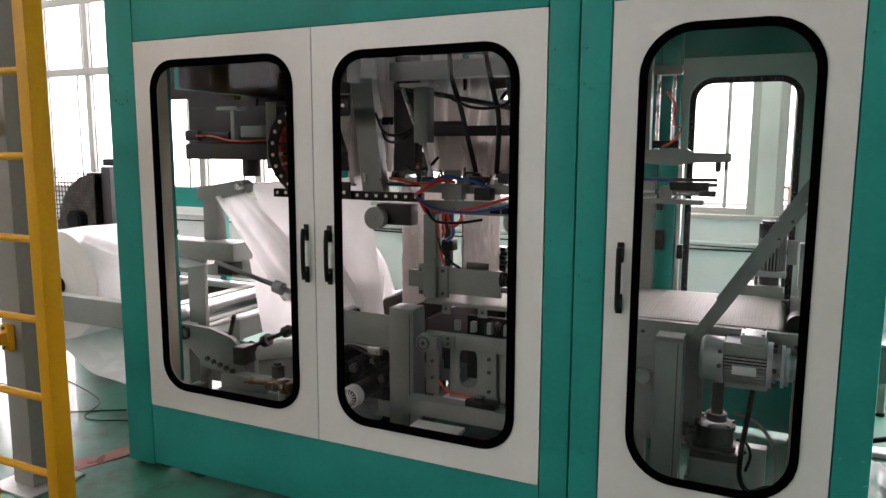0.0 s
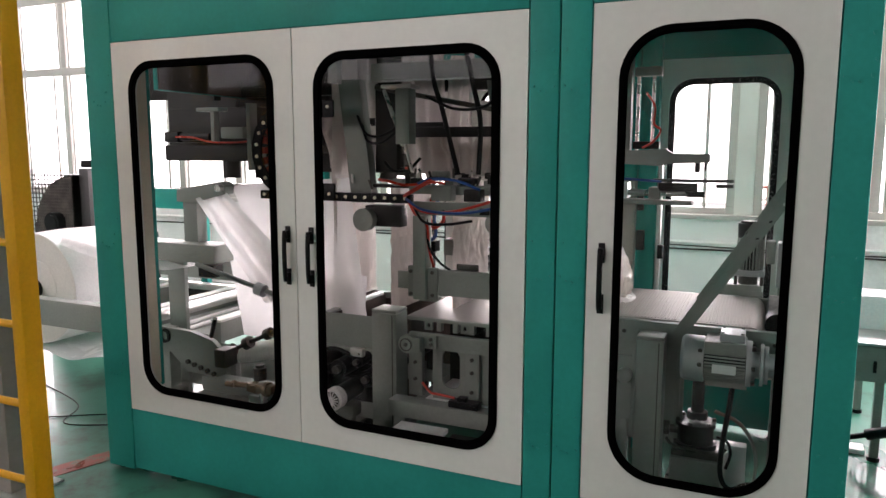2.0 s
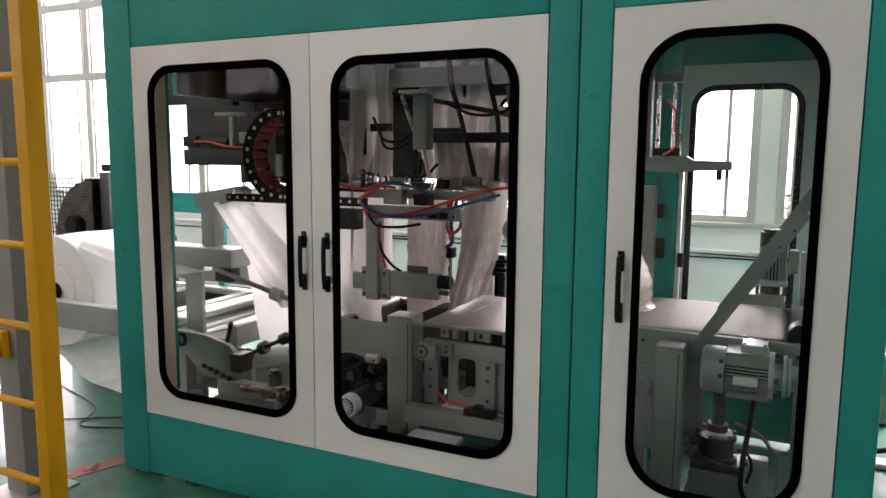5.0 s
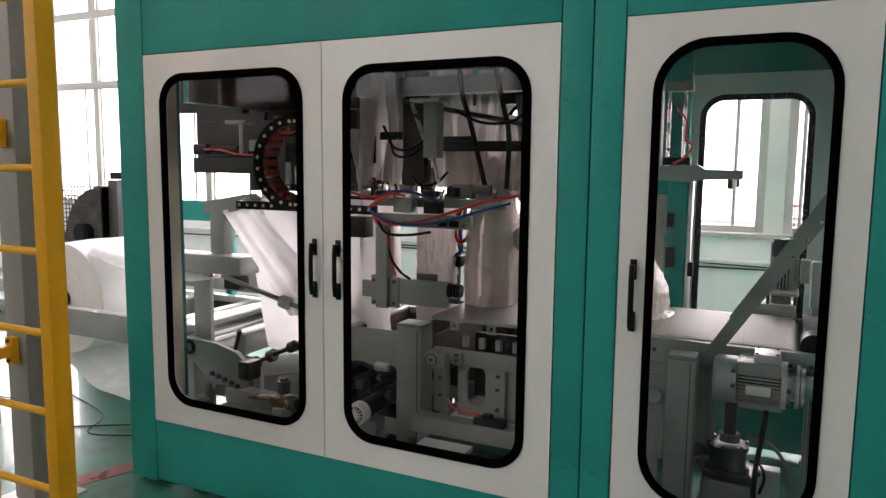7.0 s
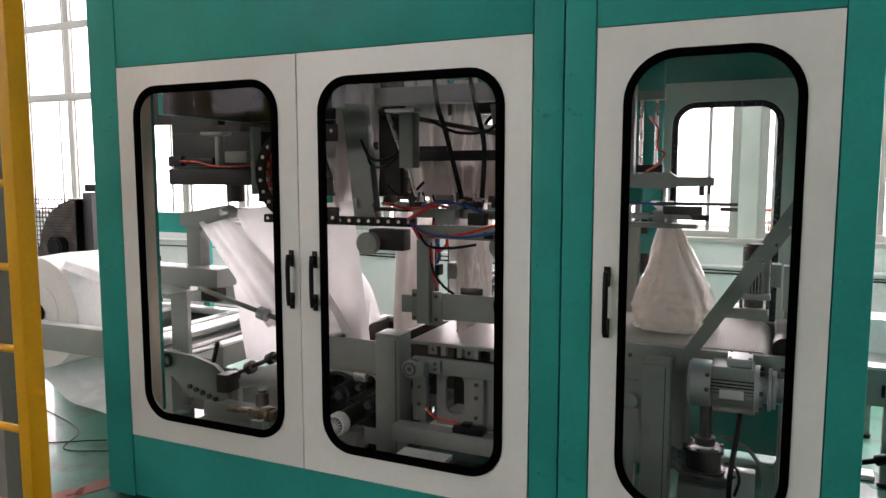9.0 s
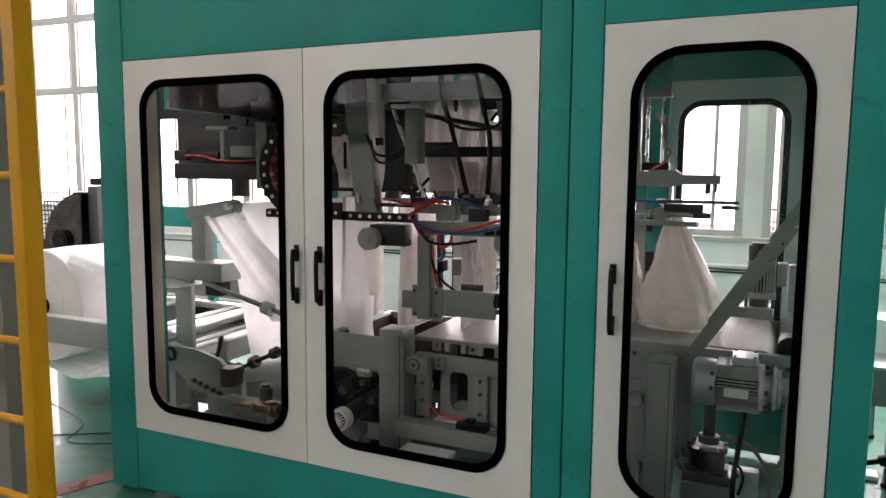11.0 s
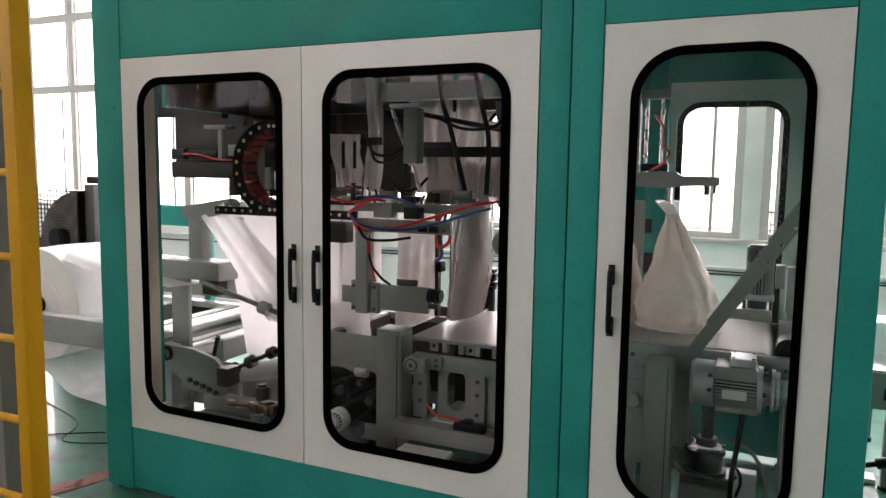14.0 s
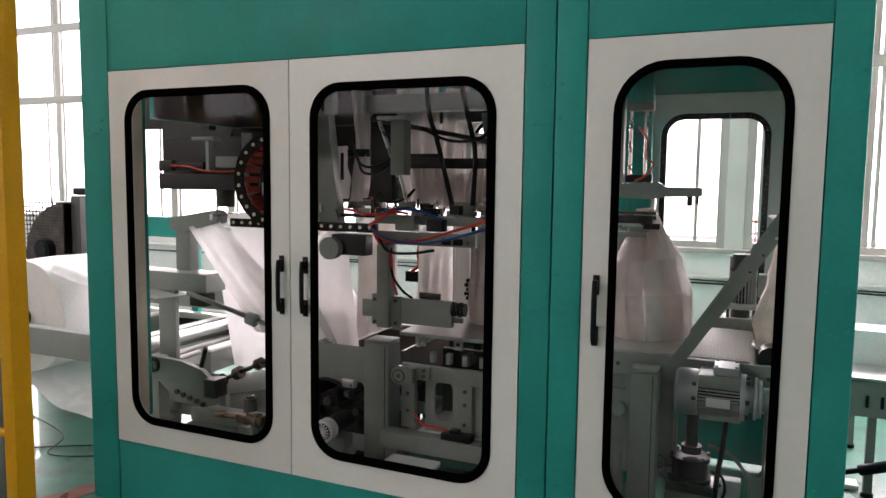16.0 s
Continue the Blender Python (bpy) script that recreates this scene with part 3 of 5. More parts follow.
part("lower_lip", bx(B(), 0.80, 1.22, 0.570, 0.598, 0.56, 0.585, 0.003), GREY, tr)
rc = thing("roller_cluster", "dark drive rollers and shafts below the trough", "rollers", (1.0, 0.55, 0.5))
for x, z, r in ((0.93, 0.53, 0.035), (1.03, 0.50, 0.045), (1.14, 0.55, 0.03), (1.19, 0.47, 0.04), (0.84, 0.46, 0.05)):
    roller = part("roller", cy(B(), (x, 0.48, z), (x, 1.2, z), r, 20), OILY, rc)
    part("roller_hub", cy(B(), (x, 0.45, z), (x, 0.479, z), r * 0.45, 16), DARKSTEEL, roller)
part("bearing_plate", bx(B(), 0.62, 1.233, 0.615, 0.63, 0.03, 0.56), OILY, rc)
for x, z in ((0.70, 0.50), (0.88, 0.40), (1.02, 0.40), (1.16, 0.36)):
    part("shaft_block", bx(B(), x - 0.035, x + 0.035, 0.575, 0.613, z - 0.03, z + 0.03, 0.006), OILY, rc)
part("drive_chain", tube(B(), [(0.80, 0.56, 0.51), (0.95, 0.555, 0.575), (1.08, 0.555, 0.545), (1.20, 0.555, 0.51), (1.10, 0.555, 0.44), (0.95, 0.555, 0.45), (0.80, 0.56, 0.42)], 0.010), OILY, rc, "oily black drive chain")
part("clamp", bx(B(), 1.12, 1.19, 0.44, 0.47, 0.585, 0.625, 0.006), STEEL, rc)
fan = thing("fan_motor", "small motor with a white ribbed fan cover", "motor", (1.13, 0.34, 0.41))
bm = B()
for k in range(3):
    cy(bm, (1.105, 0.30 + 0.02 * k, 0.41), (1.105, 0.314 + 0.02 * k, 0.41), 0.052, 32)
cover = part("fan_cover", bm, PAPER, fan)
part("grille", cy(B(), (1.105, 0.292, 0.41), (1.105, 0.299, 0.41), 0.040, 28), DARKSTEEL, cover)
for k in range(8):
    a = math.pi * k / 8
    part("grille_bar", cy(B(), (1.105 - 0.042 * math.cos(a), 0.29, 0.41 - 0.042 * math.sin(a)), (1.105 + 0.042 * math.cos(a), 0.29, 0.41 + 0.042 * math.sin(a)), 0.003, 6), PAPER, cover)
part("motor_body", cy(B(), (1.105, 0.36, 0.41), (1.105, 0.52, 0.41), 0.046, 28), DARKGREY, fan)
part("bracket", bx(B(), 1.09, 1.17, 0.38, 0.46, 0.305, 0.362, 0.003), GREY, fan)
part("stand", bx(B(), 1.11, 1.15, 0.40, 0.44, 0.0, 0.304, 0.003), GREY, fan)

# ---- film infeed behind the first door ----
ff = thing("film_guide_frame", "grey guide frame with arm carrying the film", "frame", (-0.18, 0.7, 0.24))
part("upright", bx(B(), -0.245, -0.120, 0.68, 0.71, 0.0, 0.93, 0.005), GREY, ff)
part("cross_plate", bx(B(), -0.50, 0.14, 0.64, 0.80, 0.932, 1.035, 0.006), GREY, ff)
part("upper_post", bx(B(), -0.145, -0.045, 0.72, 0.80, 1.037, 1.275, 0.005), GREY, ff)
part("arm", prism(B(), [(-0.17, 1.268), (-0.05, 1.262), (0.17, 1.315), (0.185, 1.36), (0.15, 1.385), (-0.10, 1.345), (-0.165, 1.335)], 0.70, 0.78), GREY, ff)
part("roller_shaft", cy(B(), (0.16, 0.66, 1.35), (0.16, 1.3, 1.35), 0.018), STEEL, ff)
part("foot_plate", bx(B(), -0.26, -0.10, 0.64, 0.82, 0.0, 0.015), GREY, ff)
part("clamp_block", bx(B(), 0.04, 0.15, 0.62, 0.70, 0.86, 0.93, 0.006), DARKGREY, ff)
part("teal_rail", bx(B(), -1.42, -0.84, 1.58, 1.64, 1.13, 1.275, 0.004), TEAL, ff, "teal horizontal rail")
part("teal_rail_post", bx(B(), -1.42, -1.36, 1.65, 1.70, 0.0, 1.27, 0.004), TEAL, ff)
part("teal_rail_post", bx(B(), -0.90, -0.84, 1.65, 1.70, 0.0, 1.27, 0.004), TEAL, ff)
bar = thing("dancer_bar", "round grey dancer bar with a collar", "bar", (0.4, 0.55, 0.85))
part("rod", cy(B(), (0.05, 0.60, 0.935), (0.78, 0.58, 0.765), 0.013), GREY, bar)
part("collar", cy(B(), (0.475, 0.575, 0.838), (0.525, 0.575, 0.826), 0.034, 24), CASTGREY, bar)
gp = thing("gear_plate", "grey swing plate with bearing ring and lever", "plate", (0.0, 0.55, 0.33))
part("swing_plate", prism(B(), [(-0.23, 0.58), (0.05, 0.57), (0.20, 0.535), (0.29, 0.46), (0.29, 0.36), (0.22, 0.335), (0.02, 0.34), (-0.10, 0.44), (-0.23, 0.47)], 0.53, 0.56), GREY, gp)
bm = plate(B(), [rrect(-0.165, -0.095, 0.49, 0.57, 0.034), rrect(-0.152, -0.108, 0.505, 0.555, 0.021)], 0.515, 0.529)
part("bearing_ring", bm, DARKGREY, gp)
part("lever", cy(B(), (0.205, 0.52, 0.56), (0.255, 0.50, 0.67), 0.012), DARKSTEEL, gp)
for k in range(5):
    part("bolt_head", cy(B(), (0.03 + 0.045 * k, 0.528, 0.40 - 0.012 * k), (0.03 + 0.045 * k, 0.516, 0.40 - 0.012 * k), 0.014, 12), DARKSTEEL, gp)
part("shaft", cy(B(), (0.22, 0.62, 0.45), (0.75, 0.60, 0.70), 0.012), DARKSTEEL, gp)
for q in (0.06, 0.29, 0.56):
    c = Vector((0.22, 0.62, 0.45)).lerp(Vector((0.75, 0.60, 0.70)), q)
    d = Vector((0.53, -0.02, 0.25)).normalized()
    part("collar", cy(B(), c - d * 0.02, c + d * 0.02, 0.034 if q < 0.5 else 0.03, 20), DARKSTEEL, gp)
part("clamp_head", bx(B(), 0.235, 0.31, 0.50, 0.60, 0.40, 0.50, 0.008), DARKSTEEL, gp)
part("plate_stay", bx(B(), -0.2, -0.14, 0.561, 0.64, 0.0, 0.56, 0.003), GREY, gp)
lr = thing("lower_film_roller", "white film wrapped round a low roller", "roller", (0.5, 0.9, 0.5))
part("film_wrap", cy(B(), (0.24, 0.72, 0.42), (0.95, 0.72, 0.58), 0.055, 28), PAPER, lr)
part("axle", cy(B(), (0.16, 0.72, 0.402), (1.05, 0.72, 0.603), 0.016), STEEL, lr)
part("axle_stand", bx(B(), 0.17, 0.21, 0.70, 0.74, 0.0, 0.40, 0.003), GREY, lr)
part("axle_stand", bx(B(), 1.0, 1.04, 0.70, 0.74, 0.0, 0.585, 0.003), GREY, lr)
solo("deck_plate", bx(B(), 0.05, 1.1, 0.12, 0.66, 0.20, 0.215, 0.003), GREY, "grey deck plate at the bottom of the infeed", "plate")
solo("slope_plate", sheet(B(), lambda u, v: (-0.28 + 1.38 * u, 0.668 + 0.27 * v, 0.217 + 0.17 * v), 6, 4, 0.006), GREY, "grey sloping sheet below the low film roller", "plate")
bv = thing("brass_fitting", "brass air regulator with a dark cap", "fitting", (0.68, 0.3, 0.36))
part("body", cy(cy(bx(B(), 0.63, 0.78, 0.275, 0.325, 0.39, 0.435, 0.010), (0.66, 0.30, 0.41), (0.685, 0.30, 0.41), 0.034, 6), (0.73, 0.30, 0.41), (0.75, 0.30, 0.41), 0.036, 20), BRASS, bv)
part("spout", cy(cy(B(), (0.49, 0.30, 0.405), (0.62, 0.30, 0.415), 0.014, 14), (0.53, 0.30, 0.408), (0.55, 0.30, 0.41), 0.02, 6), BRASS, bv)
part("cap", cy(cy(B(), (0.70, 0.30, 0.455), (0.70, 0.30, 0.515), 0.032, 22), (0.70, 0.30, 0.515), (0.70, 0.30, 0.53), 0.022, 18), DARKSTEEL, bv)
part("pipe", cy(B(), (0.72, 0.30, 0.215), (0.72, 0.30, 0.385), 0.018, 14), STEEL, bv)

ua = thing("film_gripper_unit", "dark overhead film gripper with red hose", "gripper", (0.0, 0.8, 1.6))
part("slide_body", bx(B(), -0.34, 0.26, 0.80, 0.92, 1.495, 1.585, 0.006), DARKGREY, ua)
part("upper_body", bx(B(), -0.42, 0.24, 0.92, 1.05, 1.60, 1.80, 0.01), DARKGREY, ua)
part("end_clamp", bx(bx(B(), -0.30, -0.20, 0.76, 0.80, 1.60, 1.66, 0.004), -0.20, 0.02, 0.77, 0.80, 1.61, 1.65, 0.004), BLACK, ua)
part("tee_piece", bx(bx(B(), 0.02, 0.17, 0.68, 0.76, 1.765, 1.785, 0.003), 0.10, 0.125, 0.70, 0.74, 1.60, 1.765, 0.003), GREY, ua)
part("tilted_plate", prism(B(), [(-0.28, 1.80), (-0.18, 1.84), (0.10, 1.84), (0.05, 1.66), (-0.24, 1.60)], 0.925, 0.94), DARKGREY, ua)
part("side_block", bx(B(), 0.15, 0.30, 0.72, 0.80, 1.62, 1.68, 0.004), GREY, ua)
part("cylinder", cy(B(), (0.10, 0.86, 1.40), (0.10, 0.86, 1.495), 0.05, 24), DARKGREY, ua)
part("hose", tube(B(), [(-0.20, 0.75, 1.63), (-0.05, 0.72, 1.625), (0.10, 0.70, 1.60), (0.28, 0.70, 1.598), (0.40, 0.72, 1.61)], 0.005), REDHOSE, ua, "red air hose")
part("back_plate", bx(B(), -0.60, 0.30, 1.10, 1.12, 1.525, 2.00, 0.003), DARKGREY, ua)
part("upper_plate", bx(B(), -1.0, 0.30, 1.125, 1.14, 1.87, 2.41, 0.003), DARKGREY, ua)
part("back_rib", bx(B(), -0.56, 1.1, 1.06, 1.098, 1.54, 1.58, 0.003), DARKSTEEL, ua)
part("hanger", bx(B(), -0.15, -0.09, 0.95, 1.01, 1.80, TOPZ, 0.003), DARKGREY, ua)
part("guide_beam", bx(B(), 0.05, 2.1, 1.02, 1.10, 1.86, 1.95, 0.004), DARKGREY, ua)
part("edge_plate", bx(B(), 0.375, 0.40, 0.66, 0.72, 1.45, 1.80, 0.003), GREY, ua)

vi = thing("valve_island", "dark valve block with small fittings behind the cable chain", "valve block", (0.62, 0.86, 1.5))
part("block", bx(B(), 0.26, 0.66, 0.86, 0.92, 1.40, 1.70, 0.004), OILY, vi)
for k in range(4):
    part("valve", bx(B(), 0.30 + 0.07 * k, 0.345 + 0.07 * k, 0.835, 0.859, 1.44, 1.56 - 0.02 * (k % 2), 0.004), (GREY, CASTGREY)[k % 2], vi)
    part("fitting", cy(B(), (0.3225 + 0.07 * k, 0.845, 1.40), (0.3225 + 0.07 * k, 0.845, 1.438), 0.008, 10), STEEL, vi)
part("hanger", bx(B(), 0.57, 0.61, 0.921, 0.95, 1.5, TOPZ, 0.003), DARKGREY, vi)

# ---- overhead parts in the middle bay ----
oh = thing("overhead_frame", "grey overhead frame with cylinder and cables", "frame", (1.4, 0.6, 1.9))
part("cross_head", bx(B(), 1.15, 2.1, 0.62, 0.70, 1.88, 1.96, 0.004), GREY, oh)
part("top_plate", bx(B(), 1.27, 1.42, 0.50, 0.60, 1.835, 1.85, 0.002), ALU, oh)
part("air_cylinder", bx(B(), 1.332, 1.402, 0.52, 0.59, 1.585, 1.833, 0.004), GREY, oh)
part("piston_rod", cy(B(), (1.40, 0.555, 1.46), (1.365, 0.555, 1.585), 0.008), STEEL, oh)
part("side_link", bx(B(), 1.10, 1.22, 0.75, 0.80, 1.45, 1.88, 0.004), DARKGREY, oh)
part("side_link", bx(B(), 1.86, 1.95, 0.75, 0.80, 1.42, 1.88, 0.004), DARKGREY, oh)
part("tie_bar", bx(B(), 1.10, 1.95, 0.81, 0.84, 1.62, 1.67, 0.003), BLACK, oh)
part("tie_bar", cy(B(), (1.12, 0.72, 1.86), (1.95, 0.72, 1.70), 0.012, 10), DARKSTEEL, oh)
part("tie_bar", cy(B(), (1.20, 0.66, 1.84), (1.33, 0.60, 1.58), 0.010, 10), STEEL, oh)
for x in (0.9, 2.08):
    part("hanger", bx(B(), x, x + 0.05, 0.64, 0.69, 1.88, TOPZ, 0.003), GREY, oh)
part("fill_chute", prism(B(), [(1.60, 1.90), (1.98, 1.90), (1.92, 1.40), (1.66, 1.40)], 0.98, 1.20), GREY, oh, "grey filling chute")
part("chute_lip", bx(B(), 1.63, 1.95, 0.96, 0.978, 1.38, 1.43, 0.003), GREY, oh)
for k, pts in enumerate(([(1.45, 0.60, 1.80), (1.6, 0.58, 1.74), (1.75, 0.58, 1.75), (1.82, 0.60, 1.84)],
                         [(1.46, 0.62, 2.02), (1.49, 0.60, 1.86), (1.53, 0.60, 1.74), (1.60, 0.62, 1.45)],
                         [(1.63, 0.62, 2.02), (1.68, 0.60, 1.84), (1.715, 0.60, 1.68), (1.70, 0.62, 1.45)],
                         [(1.05, 0.70, 1.70), (1.13, 0.62, 1.60), (1.22, 0.62, 1.60), (1.30, 0.66, 1.68)],
                         [(1.02, 0.70, 1.74), (1.14, 0.60, 1.63), (1.26, 0.60, 1.64), (1.33, 0.66, 1.74)],
                         [(1.20, 0.66, 1.50), (1.28, 0.60, 1.46), (1.36, 0.60, 1.47), (1.40, 0.64, 1.52)])):
    solo("cable", tube(B(), pts, 0.012 if k in (1, 2) else 0.007), BLACK, "black cable hanging under the machine roof", "cable")

hop = thing("weigh_hopper", "dark weighing hopper at the back of the machine", "hopper", (1.2, 1.35, 1.5))
part("hopper_body", prism(B(), [(0.12, 2.40), (0.98, 2.40), (0.98, 1.62), (0.86, 1.42), (0.30, 1.42), (0.12, 1.62)], 1.48, 1.70), DARKGREY, hop)
for x in (0.40, 0.92):
    part("stiffener", bx(B(), x - 0.02, x + 0.02, 1.45, 1.478, 1.44, 2.38, 0.003), DARKSTEEL, hop)
part("access_lid", bx(B(), 0.60, 0.85, 1.46, 1.478, 1.60, 1.90, 0.004), GREY, hop)
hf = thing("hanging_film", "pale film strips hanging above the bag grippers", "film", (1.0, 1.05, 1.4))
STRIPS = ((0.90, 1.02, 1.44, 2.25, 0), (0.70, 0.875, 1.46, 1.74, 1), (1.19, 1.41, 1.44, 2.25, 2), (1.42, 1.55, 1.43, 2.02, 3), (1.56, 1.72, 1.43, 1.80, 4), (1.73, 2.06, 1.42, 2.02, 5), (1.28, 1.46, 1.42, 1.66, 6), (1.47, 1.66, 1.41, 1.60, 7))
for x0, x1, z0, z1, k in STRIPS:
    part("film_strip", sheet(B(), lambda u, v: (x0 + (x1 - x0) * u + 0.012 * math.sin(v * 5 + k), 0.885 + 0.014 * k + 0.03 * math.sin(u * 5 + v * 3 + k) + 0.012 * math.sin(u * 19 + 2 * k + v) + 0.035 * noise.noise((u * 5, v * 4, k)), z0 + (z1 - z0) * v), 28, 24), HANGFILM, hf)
part("clip_bar", bx(B(), 0.72, 1.70, 0.868, 0.884, 2.02, 2.06, 0.003), DARKGREY, hf)
for x in (0.80, 0.87):
    part("clip_pin", cy(B(), (x, 0.86, 1.56), (x, 0.86, 1.70), 0.009, 10), BLACK, hf)
for x0, x1, z in ((0.91, 1.04, 1.70), (1.24, 1.44, 1.675)):
    part("clip_band", bx(B(), x0, x1, 0.845, 0.858, z - 0.02, z + 0.02, 0.003), BLACK, hf)

# ---- carriage that shifts the bags; built where it stands at the right end of its travel ----
car = thing("bag_carriage", "grey sliding carriage with grippers, hoses and link chain", "carriage", (1.4, 0.6, 1.3))
part("rail_beam", bx(B(), 1.36, 2.02, 0.60, 0.66, 1.355, 1.395, 0.003), GREY, car)
gbar = part("gripper_bar", bx(B(), 1.41, 1.90, 0.535, 0.565, 1.265, 1.325, 0.004), GREY, car)
part("gripper_block", bx(B(), 1.50, 1.60, 0.54, 0.60, 1.33, 1.40, 0.006), GREY, car)
part("gripper_block", bx(B(), 1.66, 1.74, 0.54, 0.60, 1.33, 1.385, 0.006), DARKGREY, car)
part("valve_block", bx(B(), 1.745, 1.79, 0.52, 0.533, 1.275, 1.305, 0.003), BLACK, car)
part("valve_block", bx(B(), 1.80, 1.845, 0.52, 0.533, 1.275, 1.305, 0.003), BLACK, car)
part("drop_post", bx(B(), 1.432, 1.494, 0.492, 0.56, 0.878, 1.264, 0.004), GREY, car)
cplate = part("clamp_plate", bx(bx(B(), 1.395, 1.430, 0.515, 0.538, 0.885, 1.03, 0.004), 1.496, 1.545, 0.515, 0.538, 0.88, 1.025, 0.004), GREY, car)
part("stub_plate", bx(B(), 1.34, 1.394, 0.52, 0.538, 0.92, 1.00, 0.003), GREY, car)
part("lower_arm", bx(B(), 1.546, 1.80, 0.52, 0.55, 0.90, 1.02, 0.004), GREY, car)
knob = B()
for k in range(4):
    cy(knob, (1.80 + 0.016 * k, 0.535, 0.985), (1.812 + 0.016 * k, 0.535, 0.985), 0.030 if k % 2 else 0.034, 20)
part("clamp_knob", knob, BLACK, car, "black ribbed clamp knob")
part("knob_stem", bx(B(), 1.80, 1.85, 0.525, 0.545, 0.925, 0.948, 0.003), DARKSTEEL, car)
part("dark_tab", bx(B(), 1.63, 1.735, 0.535, 0.55, 1.021, 1.05, 0.003), DARKSTEEL, car)
pieces("bolt", bolt, cplate, [pose(x, 0.515, z) for x in (1.412, 1.522) for z in (0.90, 1.005)])
pieces("bolt", bolt, gbar, [pose(x, 0.535, 1.285) for x in (1.45, 1.57, 1.69, 1.87)])
part("motor_box", bx(B(), 1.13, 1.32, 0.585, 0.66, 1.195, 1.295, 0.006), DARKGREY, car)
part("round_cover", cy(cy(B(), (1.142, 0.54, 1.228), (1.142, 0.584, 1.228), 0.054, 32), (1.142, 0.534, 1.228), (1.142, 0.54, 1.228), 0.012, 24), GREY, car)
part("tilted_beam", prism(B(), [(0.93, 1.90), (1.05, 1.90), (1.12, 1.30), (1.00, 1.30)], 0.68, 0.74), GREY, car)
link = finish(bx(B(), -0.0257, 0.0257, -0.02, 0.02, -0.021, 0.021, 0.004), "chain_link", BLACK)
dot = finish(cy(B(), (0, 0, 0), (0, -0.004, 0), 0.008, 12), "pin", PIN)
xs = [0.58 + 0.053 * k for k in range(16)]
pieces("chain_link", link, car, [pose(x, 0.55, 1.335) for x in xs])
pieces("pin", dot, car, [pose(x, 0.530, 1.337) for x in xs])
rng = random.Random(5)
for k in range(44):
    x, y, z = rng.uniform(0.98, 1.95), rng.uniform(0.60, 0.86), rng.uniform(1.395, 1.46)
    a, b, c = rng.uniform(0.012, 0.05), rng.uniform(0.01, 0.03), rng.uniform(0.008, 0.025)
    m_ = rng.choice((STEEL, DARKGREY, DARKSTEEL, GREY, BLACK))
    if k % 3:
        part("fitting", bx(B(), x - a, x + a, y - b, y + b, z - c, z + c, 0.003), m_, car)
    else:
        part("air_fitting", cy(B(), (x, y, z - 0.03), (x + rng.uniform(-0.02, 0.02), y, z + 0.015), 0.006, 10), m_, car)
part("fitting_rail", bx(B(), 0.98, 1.97, 0.70, 0.76, 1.375, 1.392, 0.003), DARKGREY, car)
part("sensor_lamp", cy(B(), (1.36, 0.58, 1.475), (1.36, 0.57, 1.475), 0.006, 12), REDHOSE, car)
part("lamp_stem", bx(B(), 1.35, 1.37, 0.582, 0.60, 1.392, 1.49, 0.003), DARKGREY, car)
# end grippers that reach over the conveyor
part("end_slide", bx(B(), 2.12, 2.60, 0.80, 0.90, 1.325, 1.345, 0.003), GREY, car)
part("slide_rod", cy(B(), (2.30, 0.83, 1.375), (2.60, 0.83, 1.375), 0.014), STEEL, car)
part("slide_block", bx(B(), 2.24, 2.33, 0.80, 0.90, 1.348, 1.42, 0.005), ALU, car)
part("slide_block", bx(B(), 2.42, 2.47, 0.80, 0.90, 1.348, 1.40, 0.005), GREY, car)
part("end_jaw", bx(bx(B(), 2.46, 2.62, 0.80, 0.84, 1.385, 1.42, 0.004), 2.58, 2.65, 0.81, 0.84, 1.36, 1.385, 0.004), DARKGREY, car)
reach = part("reach_bar", bx(bx(B(), 2.30, 2.63, 0.845, 0.865, 1.422, 1.436, 0.002), 2.56, 2.63, 0.84, 0.87, 1.40, 1.416, 0.002), DARKSTEEL, car)
part("blue_tube", tube(B(), [(2.20, 0.80, 1.42), (2.30, 0.79, 1.435), (2.40, 0.80, 1.43), (2.47, 0.82, 1.425)], 0.006), BLUEHOSE, car)
